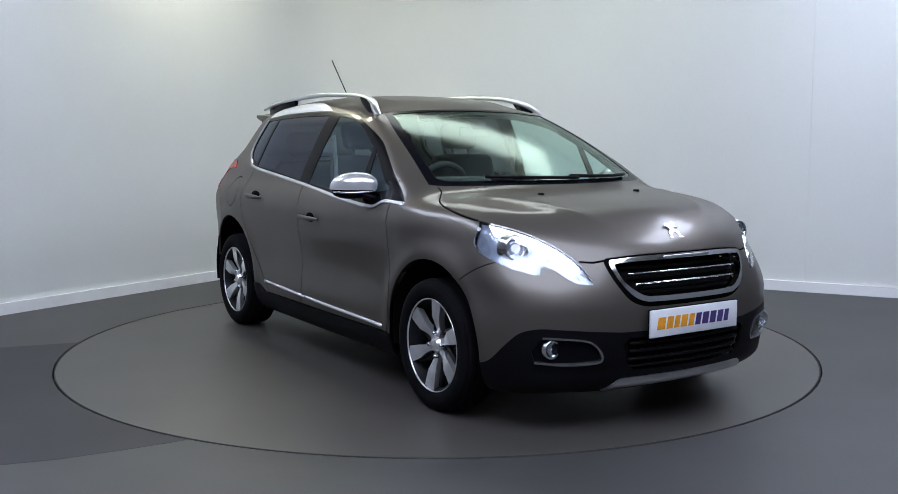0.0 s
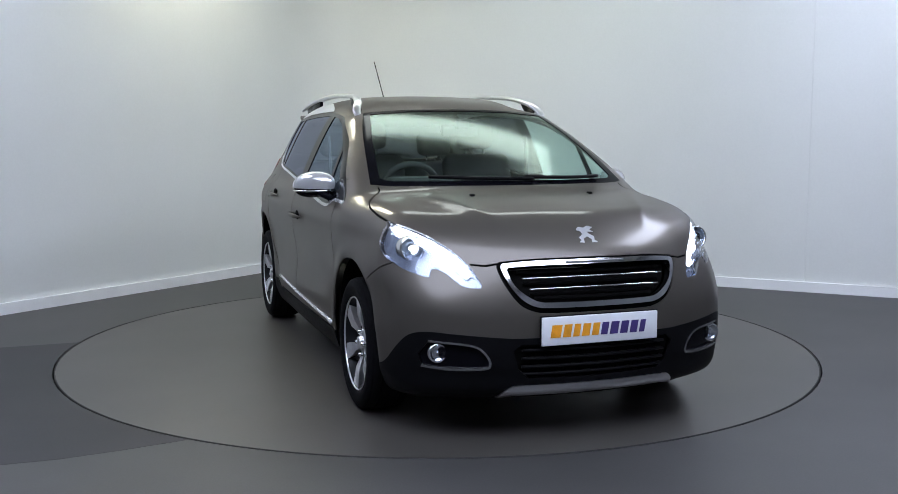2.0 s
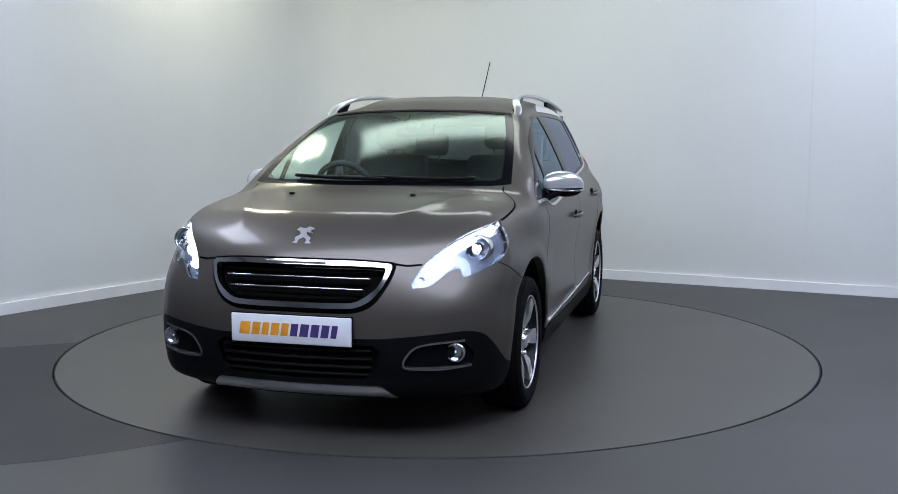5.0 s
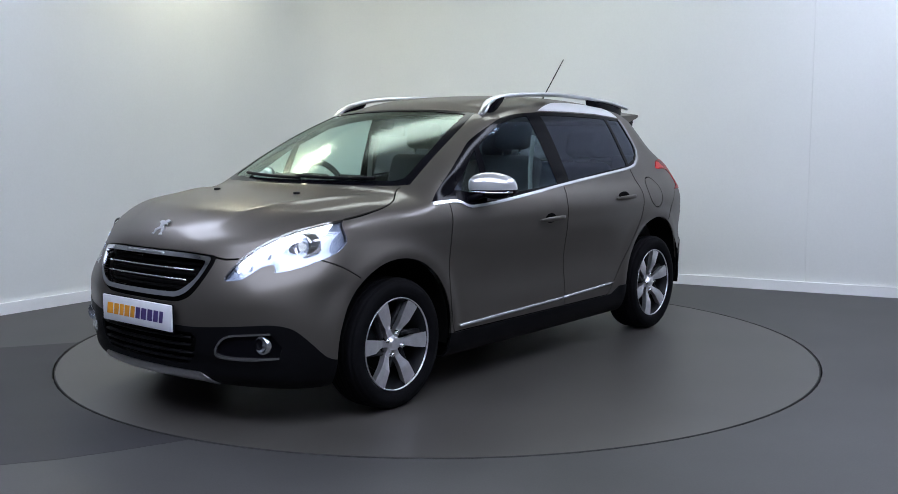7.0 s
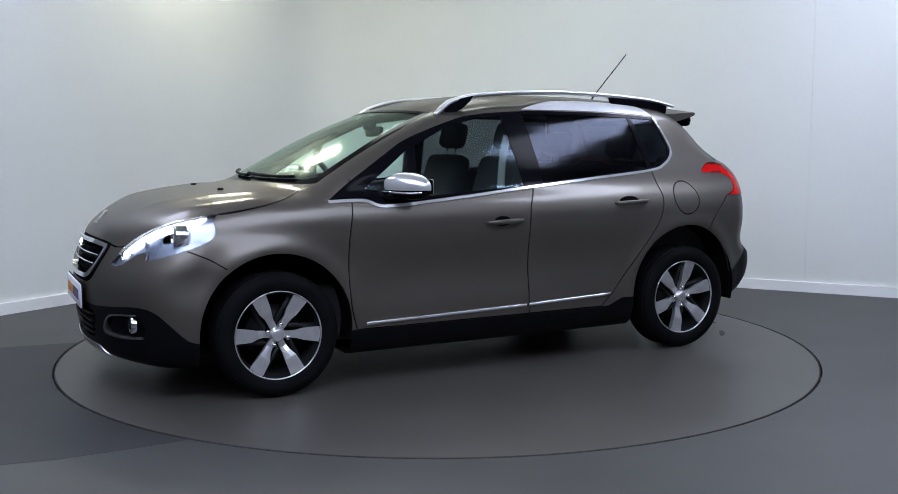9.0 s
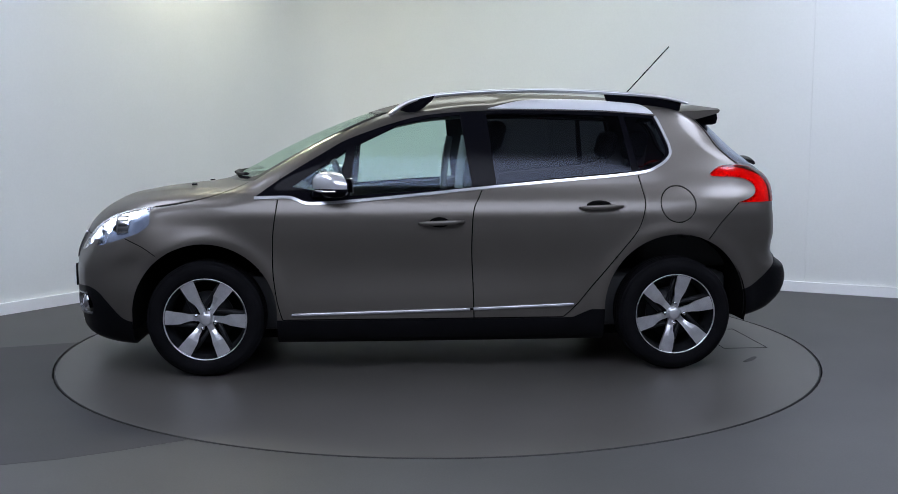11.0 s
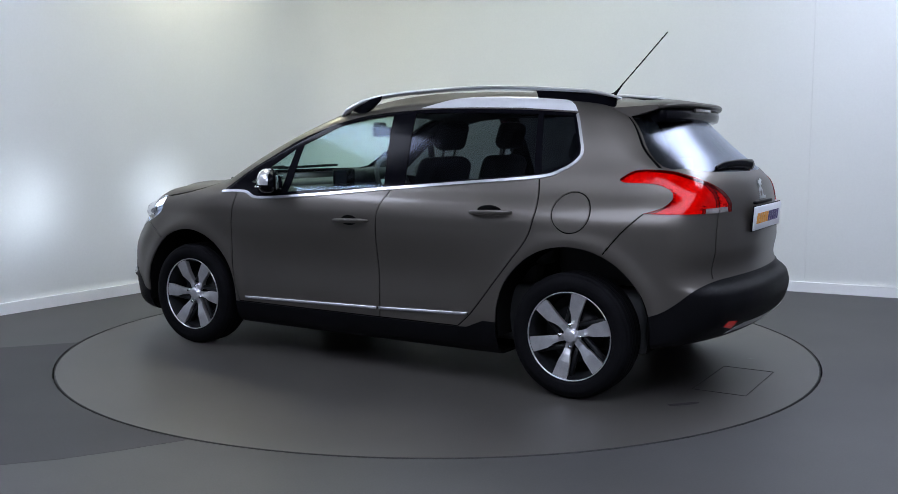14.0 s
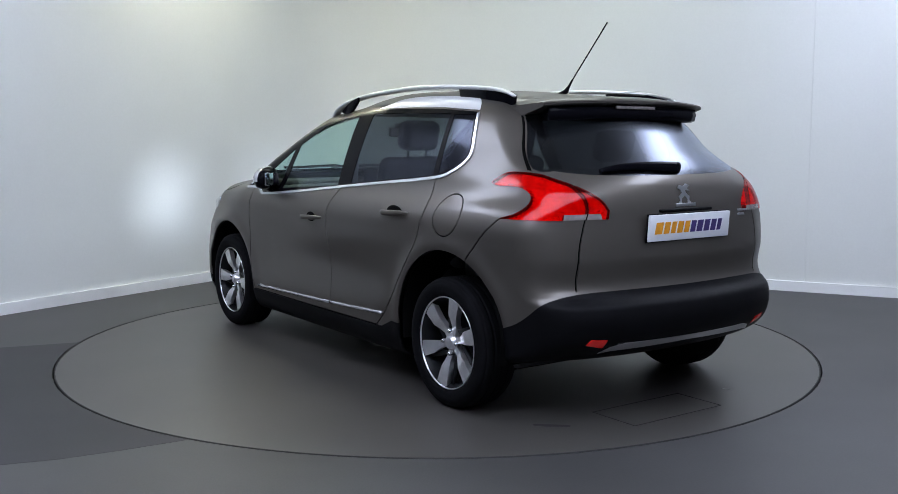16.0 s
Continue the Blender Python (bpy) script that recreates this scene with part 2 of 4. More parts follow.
# access hatch let into the turntable
hx, hy = -1.846, 0.026
for dx, dy, lx, ly in ((0, 0.29, 0.268, 0.004), (0, -0.29, 0.268, 0.004), (-0.134, 0, 0.004, 0.58), (0.134, 0, 0.004, 0.58)):
    part("hatch_joint", box(lx, ly, 0.002, (hx + dx, hy + dy, 0.0015)), SEAM, table, smooth=False)
part("scuff", prism([(-1.825, -0.545), (-1.78, -0.528), (-1.768, -0.520), (-1.79, -0.522)], 0.0008, "xy", 0.0006), LINING, table, "pale scuff mark", smooth=False)
part("stain", prism(curve_through([(-1.70, 0.665), (-1.735, 0.62), (-1.80, 0.55), (-1.82, 0.56), (-1.78, 0.62), (-1.725, 0.672)], 3, True), 0.0008, "xy", 0.0006), VINYL3, table, "dark rubber stain", smooth=False)



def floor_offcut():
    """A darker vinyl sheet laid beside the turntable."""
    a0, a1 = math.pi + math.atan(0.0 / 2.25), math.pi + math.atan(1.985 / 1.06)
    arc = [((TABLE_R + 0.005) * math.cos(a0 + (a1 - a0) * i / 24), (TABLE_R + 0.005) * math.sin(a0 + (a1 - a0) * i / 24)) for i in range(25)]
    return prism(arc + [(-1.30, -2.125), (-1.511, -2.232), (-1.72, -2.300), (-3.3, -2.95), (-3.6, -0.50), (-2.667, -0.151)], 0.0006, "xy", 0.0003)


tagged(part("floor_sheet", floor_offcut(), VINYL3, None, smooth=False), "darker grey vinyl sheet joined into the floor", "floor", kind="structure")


def wall_joint(along, d):
    corner = Vector((-1.085, 4.06))
    p = corner + along * d - Vector((-along.y, along.x)) * (0.001 if along.x > 0 else -0.001)
    bm = box(0.004, 0.004, CEIL - 0.1, (p.x, p.y, CEIL / 2 + 0.04))
    return tagged(part("trim", bm, JOINT, None, smooth=False), "faint upright joint between wall panels", "wall joint", kind="structure")


for along, d in ((Vector((0.891, -0.454)), 4.62),):
    wall_joint(along, d)

ceil_outline = [(p.x, p.y) for p in [LEFT] + ARC + [RIGHT] + BACK]
bm = bmesh.new()
lo = [bm.verts.new((x, y, CEIL)) for x, y in ceil_outline]
bm.faces.new(lo)
r = bmesh.ops.extrude_face_region(bm, geom=list(bm.faces))
for v in r["geom"]:
    if isinstance(v, bmesh.types.BMVert):
        v.co.z += 0.1
bmesh.ops.recalc_face_normals(bm, faces=bm.faces)
tagged(part("ceiling", bm, CEILM, None, smooth=False), "plain white ceiling", "ceiling", kind="structure")


def ceiling_light(x, y, lx, ly, power, color):
    base = tagged(new("ceiling_light"), "recessed rectangular ceiling light panel, switched on", "ceiling light", "ceiling lights")
    base.location = (x, y, CEIL)
    part("frame", box(lx + 0.06, ly + 0.06, 0.03, (0, 0, -0.012), 0.006), SKIRT, base)
    part("diffuser", box(lx, ly, 0.012, (0, 0, -0.03), 0.003), mat("diffuser", color, 0.6, emit=power, emit_color=color), base)


for row in PANELS:
    ceiling_light(*row)


# ---- the car: one smooth skin, cut along its panel lines ----
def spline(x, pts):
    """Smooth line through a short list of (x, value), straight beyond its ends."""
    px = np.array([p[0] for p in pts], float)
    py = np.array([p[1] for p in pts], float)
    h = np.diff(px)
    d = np.diff(py) / h
    m = np.empty(len(px))
    m[0], m[-1] = d[0], d[-1]
    m[1:-1] = (d[:-1] * h[1:] + d[1:] * h[:-1]) / (h[1:] + h[:-1])
    i = np.clip(np.searchsorted(px, x) - 1, 0, len(px) - 2)
    t = (x - px[i]) / h[i]
    c = np.clip(t, 0, 1)
    v = (2 * c ** 3 - 3 * c ** 2 + 1) * py[i] + (c ** 3 - 2 * c ** 2 + c) * h[i] * m[i] + (3 * c ** 2 - 2 * c ** 3) * py[i + 1] + (c ** 3 - c ** 2) * h[i] * m[i + 1]
    return v + np.where(t < 0, t * h[i] * m[i], 0) + np.where(t > 1, (t - 1) * h[i] * m[i + 1], 0)


def smax(a, b, k):
    return np.maximum(a, b) + np.maximum(k - np.abs(a - b), 0) ** 2 / (4 * k)


def step(a, b, x):
    t = np.clip((x - a) / (b - a), 0, 1)
    return t * t * (3 - 2 * t)


TOP = [(-2.2, 1.30), (-1.62, 1.432), (-1.38, 1.484), (-1.0, 1.531), (-0.5, 1.553), (-0.1, 1.542), (0.2, 1.500), (0.42, 1.441), (0.7, 1.334), (0.95, 1.214),
       (1.12, 1.122), (1.24, 1.060), (1.33, 1.041), (1.5, 1.021), (1.7, 0.992), (1.85, 0.954), (1.95, 0.898), (2.05, 0.816), (2.2, 0.58)]
PLAN = [(-2.2, 0.58), (-2.0, 0.69), (-1.8, 0.775), (-1.6, 0.826), (-1.3, 0.856), (-1.0, 0.864), (-0.5, 0.869), (0.5, 0.869), (1.0, 0.863), (1.27, 0.860),
        (1.45, 0.852), (1.6, 0.835), (1.75, 0.805), (1.9, 0.755), (2.1, 0.62)]
TUMBLE = [(0.1, -0.12), (0.18, -0.06), (0.26, -0.028), (0.36, -0.020), (0.5, -0.016), (0.65, -0.010), (0.8, 0.0), (0.87, -0.003), (0.93, -0.026), (1.0, -0.072), (1.1, -0.114),
          (1.2, -0.158), (1.3, -0.206), (1.4, -0.265), (1.5, -0.36), (1.6, -0.6)]
NOSE = [(0.10, 1.80), (0.16, 1.95), (0.2, 2.03), (0.3, 2.078), (0.45, 2.094), (0.56, 2.094), (0.66, 2.078), (0.76, 2.042), (0.86, 1.978), (0.95, 1.85)]
TAIL = [(0.18, -1.42), (0.26, -1.74), (0.30, -1.90), (0.37, -2.01), (0.44, -2.05), (0.52, -2.052), (0.545, -2.042), (0.58, -1.998), (0.605, -1.982), (0.75, -1.985), (0.88, -1.975),
        (1.0, -1.955), (1.07, -1.925), (1.11, -1.895), (1.2, -1.80), (1.38, -1.60), (1.46, -1.50), (1.6, -1.35)]
ARCH_F, ARCH_R = (1.270, 0.334, 0.380), (-1.268, 0.355, 0.395)


def skin_value(P):
    """Below nought inside the car, above it outside."""
    x, y, z = P[:, 0], np.abs(P[:, 1]), P[:, 2]
    top = z - (spline(x + 0.33 * y * y * step(-0.3, 0.5, x), TOP) - (0.085 - 0.03 * step(0.0, 0.5, x) - 0.015 * step(1.15, 1.4, x)) * y * y)
    top = top + 0.034 * step(0.34, 0.50, y) * step(-0.48, -0.26, x) * step(0.32, 0.12, x)
    crease = 0.30 + 0.42 * (1.95 - x)
    top = top - 0.010 * np.exp(-np.abs((y - crease) / 0.045) ** 1.6) * step(1.16, 1.32, x) * step(1.95, 1.75, x)
    top = top / np.sqrt(1 + 0.2 * step(0.2, 0.5, x))
    rear = step(-0.9, -1.6, x) * step(0.95, 1.2, z) * 0.03
    half = spline(x, PLAN) + spline(z, TUMBLE) - rear
    for cx, cz, r in (ARCH_F, ARCH_R):
        d = np.hypot(x - cx, z - cz)
        half = half + 0.012 * np.exp(-((d - r - 0.02) / 0.05) ** 2) * step(0.2, 0.4, z)
    half = half - 0.066 * step(1.0, 1.5, x) * step(0.64, 0.92, z) + 0.018 * step(0.45, 0.9, x) * step(1.35, 1.1, x) * np.exp(-((z - 1.10) / 0.11) ** 2) + 0.018 * step(1.35, 1.65, x) * step(0.62, 0.45, z)
    half = half - 0.016 * np.exp(-((z - 0.56) / 0.13) ** 2) * step(0.95, 0.6, x) * step(-0.95, -0.5, x)
    side = (y - half) / np.sqrt(1 + 0.25 * step(0.95, 1.2, z))
    full = 1 - 0.28 * step(0.78, 0.55, z)
    nose = x - (spline(z, NOSE) - (0.37 * y * y + 0.32 * y ** 4) * full)
    tail = (spline(z, TAIL) + (0.17 + 0.33 * step(1.0, 1.25, z)) * y * y + 0.20 * y ** 4) - x
    tail = tail / np.sqrt(1 + 1.0 * step(1.05, 1.2, z))
    floor_ = 0.17 + 0.088 * step(-1.4, -1.75, x) - z
    v = smax(side, top, 0.085)
    v = smax(v, smax(nose, top, 0.05), 0.095)
    v = smax(v, tail, 0.075)
    return smax(v, floor_, 0.05)


def cast_skin():
    front, back, zs = 1.35, -1.35, 0.65
    nf, nm, nv = 76, 150, 170
    us = [("b", a) for a in np.linspace(math.pi / 2, 0, nf)][:-1] + [("m", x) for x in np.linspace(back, front, nm)] + [("f", a) for a in np.linspace(0, math.pi / 2, nf)][1:]
    vs = np.linspace(-math.pi / 2, math.pi / 2, nv)
    O, D = [], []
    for kind, u in us:
        ca, sa, x = (1.0, 0.0, u) if kind == "m" else ((math.cos(u), math.sin(u), front) if kind == "f" else (math.cos(u), -math.sin(u), back))
        D.append(np.stack([np.full(nv, sa), ca * np.cos(vs), ca * np.sin(vs)], 1))
        O.append(np.tile((x, 0, zs), (nv, 1)))
    O, D = np.concatenate(O), np.concatenate(D)
    lo, hi = np.zeros(len(O)), np.full(len(O), 2.2)
    for _ in range(26):
        mid = (lo + hi) / 2
        inside = skin_value(O + D * mid[:, None]) < 0
        lo, hi = np.where(inside, mid, lo), np.where(inside, hi, mid)
    P = O + D * lo[:, None]
    P[:, 1] = np.maximum(P[:, 1], 0)
    e = 2e-3
    N = np.stack([skin_value(P + np.eye(3)[k] * e) - skin_value(P - np.eye(3)[k] * e) for k in range(3)], 1)
    N[np.abs(P[:, 1]) < 1e-6, 1] = 0
    N /= np.linalg.norm(N, axis=1)[:, None]
    faces = []
    nu = len(us)
    for i in range(nu - 1):
        for j in range(nv - 1):
            a, b = i * nv + j, (i + 1) * nv + j
            faces.append((a, a + 1, b + 1, b))
    return P, N, faces


VIEW = {"side": (0, 2), "front": (1, 2), "top": (0, 1)}


def inside_of(poly, a, b):
    res = np.zeros(len(a), bool)
    n = len(poly)
    for i in range(n):
        (x0, y0), (x1, y1) = poly[i], poly[(i + 1) % n]
        if y0 == y1:
            continue
        hit = (y0 > b) != (y1 > b)
        res ^= hit & (a < (x1 - x0) * (b - y0) / (y1 - y0) + x0)
    return res


class Skin:
    """The half skin as faces that can be cut along outlines and taken away panel by panel."""

    def __init__(self):
        P, N, faces = cast_skin()
        self.P, self.N = [tuple(p) for p in P], [tuple(n) for n in N]
        self.faces, self.size = list(faces), len(faces)
        cap = len(faces) * 3
        self.lo, self.hi, self.mid, self.nor = (np.zeros((cap, 3)) for _ in range(4))
        self.alive = np.zeros(cap, bool)
        idx = np.array(faces)
        Q = P[idx]
        n = len(faces)
        self.lo[:n], self.hi[:n], self.mid[:n], self.nor[:n] = Q.min(1), Q.max(1), Q.mean(1), N[idx].mean(1)
        self.alive[:n] = True

    def note(self, f):
        k = self.size
        Q = np.array([self.P[i] for i in f])
        self.lo[k], self.hi[k], self.mid[k] = Q.min(0), Q.max(0), Q.mean(0)
        self.nor[k] = np.mean([self.N[i] for i in f], 0)
        self.alive[k] = True
        self.faces.append(f)
        self.size += 1

    def where(self, facing):
        """facing: rows (axis, low, high) for the face's mean normal, or ('x', ...) style rows for its centre."""
        n = self.size
        ok = self.alive[:n].copy()
        for axis, lo, hi in facing:
            src = self.nor[:n, "abc".index(axis)] if axis in "abc" else self.mid[:n, "xyz".index(axis)]
            ok &= (src >= lo) & (src <= hi)
        return ok

    def cut(self, view, line, facing=(), closed=True):
        a, b = VIEW[view]
        n = len(line)
        for s in range(n if closed else n - 1):
            p, q = line[s], line[(s + 1) % n]
            ok = self.where(facing)
            m = self.size
            e = 0.002
            ok &= (self.hi[:m, a] > min(p[0], q[0]) - e) & (self.lo[:m, a] < max(p[0], q[0]) + e) & (self.hi[:m, b] > min(p[1], q[1]) - e) & (self.lo[:m, b] < max(p[1], q[1]) + e)
            dx, dy = q[0] - p[0], q[1] - p[1]
            if dx * dx + dy * dy < 1e-12:
                continue
            made = {}
            for k in np.nonzero(ok)[0]:
                f = self.faces[k]
                d = [dx * (self.P[i][b] - p[1]) - dy * (self.P[i][a] - p[0]) for i in f]
                if min(d) > -1e-7 or max(d) < 1e-7:
                    continue
                left, right = [], []
                for i in range(len(f)):
                    j = (i + 1) % len(f)
                    if d[i] >= 0:
                        left.append(f[i])
                    if d[i] <= 0:
                        right.append(f[i])
                    if d[i] * d[j] < 0:
                        key = (min(f[i], f[j]), max(f[i], f[j]))
                        if key not in made:
                            t = d[i] / (d[i] - d[j])
                            u, v, g, h = self.P[f[i]], self.P[f[j]], self.N[f[i]], self.N[f[j]]
                            self.P.append(tuple(u[c] + (v[c] - u[c]) * t for c in range(3)))
                            self.N.append(tuple(g[c] + (h[c] - g[c]) * t for c in range(3)))
                            made[key] = len(self.P) - 1
                        left.append(made[key])
                        right.append(made[key])
                self.alive[k] = False
                for g in (left, right):
                    if len(g) > 2:
                        self.note(tuple(g))

    def take(self, shapes=(), facing=(), cut=True):
        """Cuts along the shapes (view, outline) and takes away the faces inside all of them."""
        if cut:
            for view, poly in shapes:
                self.cut(view, poly, facing)
        ok = self.where(facing)
        n = self.size
        for view, poly in shapes:
            a, b = VIEW[view]
            ok &= inside_of(poly, self.mid[:n, a], self.mid[:n, b])
        ids = np.nonzero(ok)[0]
        self.alive[ids] = False
        return [self.faces[i] for i in ids]

    def pick(self, faces, view, poly):
        a, b = VIEW[view]
        M = np.array([np.mean([self.P[i] for i in f], 0) for f in faces])
        ok = inside_of(poly, M[:, a], M[:, b])
        return [f for f, k in zip(faces, ok) if k]

    def mesh(self, name, faces, lift=0.0, skirt=0.010, mirror=False, both=False):
        used = sorted({i for f in faces for i in f})
        at = {i: k for k, i in enumerate(used)}
        P = np.array([self.P[i] for i in used])
        N = np.array([self.N[i] for i in used])
        N /= np.linalg.norm(N, axis=1)[:, None]
        F = [tuple(at[i] for i in f) for f in faces]
        V = P + N * lift
        if skirt:
            count = {}
            for f in F:
                for i in range(len(f)):
                    e = (f[i], f[(i + 1) % len(f)])
                    count[e] = count.get(e, 0) + 1
            edge = [e for e in count if (e[1], e[0]) not in count and not (both and P[e[0], 1] < 1e-4 and P[e[1], 1] < 1e-4)]
            extra, en, ef, base = [], [], [], len(V)
            for i, j in edge:
                t = V[j] - V[i]
                out = np.cross(t, N[i])
                out = out / (np.linalg.norm(out) + 1e-12)
                k = base + len(extra)
                extra += [V[i], V[j], V[j] - N[j] * skirt, V[i] - N[i] * skirt]
                en += [out] * 4
                ef.append((k + 3, k + 2, k + 1, k))
            if extra:
                V, N, F = np.vstack([V, extra]), np.vstack([N, en]), F + ef
        n = len(V)
        flip = np.array([1, -1, 1])
        if mirror:
            V, N, F = V * flip, N * flip, [f[::-1] for f in F]
        elif both:
            F = F + [tuple(i + n for i in f[::-1]) for f in F]
            V, N = np.vstack([V, V * flip]), np.vstack([N, N * flip])
        me = bpy.data.meshes.new(name)
        me.from_pydata([tuple(v) for v in V], [], F)
        for f in me.polygons:
            f.use_smooth = True
        me.normals_split_custom_set_from_vertices([tuple(v) for v in N])
        return me


def stroke(line, width):
    """A band of that width round a line."""
    L, R = [], []
    n = len(line)
    for i in range(n):
        a, b = line[max(i - 1, 0)], line[min(i + 1, n - 1)]
        d = np.array([b[0] - a[0], b[1] - a[1]])
        d = d / (np.linalg.norm(d) + 1e-12)
        L.append((line[i][0] - d[1] * width / 2, line[i][1] + d[0] * width / 2))
        R.append((line[i][0] + d[1] * width / 2, line[i][1] - d[0] * width / 2))
    return L + R[::-1]


def round_line(cx, cz, r, n=40):
    return [(cx + r * math.cos(2 * math.pi * i / n), cz + r * math.sin(2 * math.pi * i / n)) for i in range(n)]


car = tagged(new("car"), "brown-grey metallic compact crossover with silver trim on turntable", "car")
skin = Skin()
OUT = [("b", 0.12, 2)]       # faces that look outwards to the side
FRONT = [("a", 0.12, 2)]
REAR = [("a", -2, -0.12)]


def pair(name, faces, material, parent=None, lift=0.0, skirt=0.010, label=""):
    """The same panel on both flanks."""
    left = hang(name, skin.mesh(name, faces, lift, skirt), material, parent or car, label)
    right = hang(name, skin.mesh(name, faces, lift, skirt, mirror=True), material, parent or car, label)
    return left, right


def whole(name, faces, material, parent=None, lift=0.0, skirt=0.010, label=""):
    """A panel that crosses the middle of the car."""
    return hang(name, skin.mesh(name, faces, lift, skirt, both=True), material, parent or car, label)


# wheel openings
for cx, cz, r in (ARCH_F, ARCH_R):
    outline = [(cx + r, 0.0)] + [(cx + r * math.cos(math.pi * i / 36), cz + r * math.sin(math.pi * i / 36)) for i in range(37)] + [(cx - r, 0.0)]
    skin.take([("side", outline)], [("y", 0.45, 2)])

# side glass
SILL = curve_through([(1.0, 0.957), (0.82, 0.960), (0.735, 0.932), (0.66, 0.930), (0.52, 0.938), (0.19, 0.966), (-0.20, 1.004), (-0.62, 1.042), (-1.06, 1.082), (-1.18, 1.118), (-1.245, 1.165),
                      (-1.26, 1.215), (-1.225, 1.32), (-1.195, 1.392)], 5)
HEAD = curve_through([(-1.195, 1.392), (-0.9, 1.412), (-0.6, 1.420), (-0.28, 1.420), (0.04, 1.398), (0.234, 1.358), (0.503, 1.264), (0.641, 1.188), (0.85, 1.062), (1.0, 0.957)], 4)
belt = skin.take([("side", stroke([(a, b - 0.006) for a, b in SILL], 0.014))], OUT + [("z", 0.85, 2)])
cant_poly = curve_through([(-0.26, 1.428), (-0.43, 1.470), (-0.59, 1.482), (-0.85, 1.478), (-1.07, 1.463), (-1.15, 1.440), (-1.19, 1.402)], 4) + [(-1.19, 1.400), (-0.9, 1.420), (-0.6, 1.427)]
cant = skin.take([("side", cant_poly)], OUT + [("z", 1.3, 2)])
g_tri = skin.take([("side", [(0.80, 1.010), (0.555, 0.975), (0.520, 1.205)])], OUT + [("z", 0.9, 2)])
g_front = skin.take([("side", [(0.500, 0.962), (0.470, 1.226), (0.24, 1.336), (0.04, 1.380), (-0.10, 1.392), (-0.155, 1.005), (0.19, 0.985)])], OUT + [("z", 0.9, 2)])
g_rear = skin.take([("side", [(-0.285, 1.020), (-0.245, 1.400), (-0.60, 1.400), (-0.985, 1.388), (-1.035, 1.088), (-0.62, 1.052)])], OUT + [("z", 0.9, 2)])
g_quart = skin.take([("side", [(-1.07, 1.098), (-1.015, 1.385), (-1.175, 1.378), (-1.238, 1.215), (-1.225, 1.165), (-1.17, 1.128)])], OUT + [("z", 0.9, 2)])
pillars = skin.take([("side", SILL + HEAD[1:-1])], OUT + [("z", 0.85, 2)])

# lamps
HEADLAMP = curve_through([(0.752, 0.905), (0.787, 0.845), (0.799, 0.770), (0.745, 0.718), (0.680, 0.694)], 4) + curve_through([(0.668, 0.694), (0.652, 0.726), (0.615, 0.716), (0.585, 0.688), (0.550, 0.662), (0.490, 0.656)], 3) + curve_through([(0.478, 0.656), (0.515, 0.735), (0.568, 0.797), (0.66, 0.865), (0.752, 0.905)], 4)[1:-1]
LEDS = curve_through([(0.742, 0.896), (0.66, 0.857), (0.570, 0.788), (0.520, 0.725)], 4) + curve_through([(0.540, 0.700), (0.594, 0.754), (0.675, 0.818), (0.754, 0.856)], 4)
LAMPFACE = [("a", 0.03, 2), ("x", 1.40, 3)]
skin.cut("front", LEDS, LAMPFACE)
skin.cut("front", round_line(0.70, 0.80, 0.026, 24), LAMPFACE)
headlamp = skin.take([("front", HEADLAMP)], LAMPFACE)
skin_hole = round_line(0.70, 0.80, 0.026, 24)
led_faces = skin.pick(headlamp, "front", LEDS)
TAILSIDE = curve_through([(-1.475, 1.072), (-1.54, 1.112), (-1.64, 1.116), (-1.76, 1.100), (-1.88, 1.07)], 4) + [(-2.1, 1.04), (-2.1, 0.918), (-1.62, 0.918)] + curve_through([(-1.62, 0.918), (-1.70, 0.945), (-1.735, 0.985), (-1.715, 1.025), (-1.64, 1.052), (-1.50, 1.058), (-1.475, 1.072)], 4)[1:-1]
TAILREAR = [(0.455, 0.90), (0.440, 0.955)] + curve_through([(0.440, 0.955), (0.47, 1.00), (0.535, 1.045), (0.62, 1.09), (0.66, 1.125)], 4) + [(1.0, 1.2), (1.0, 0.90)]
TAILCLEAR = [(0.475, 0.900), (0.655, 0.900), (0.645, 0.941), (0.485, 0.943)]
skin.cut("front", TAILCLEAR, [("z", 0.88, 1.2), ("x", -3, -1.40)])
lamp_split = skin.take([("front", stroke(curve_through([(0.553, 0.918), (0.540, 0.96), (0.545, 1.01), (0.575, 1.07)], 4), 0.007)), ("side", TAILSIDE)], REAR + [("z", 0.90, 1.12), ("x", -3, -1.6)])
taillamp = skin.take([("side", TAILSIDE), ("front", TAILREAR)], [("z", 0.88, 1.2), ("x", -3, -1.40)])

# shut lines
gaps = []


def shut_line(view, band, facing):
    faces = skin.take([(view, band)], facing)
    if faces:
        gaps.append(faces)


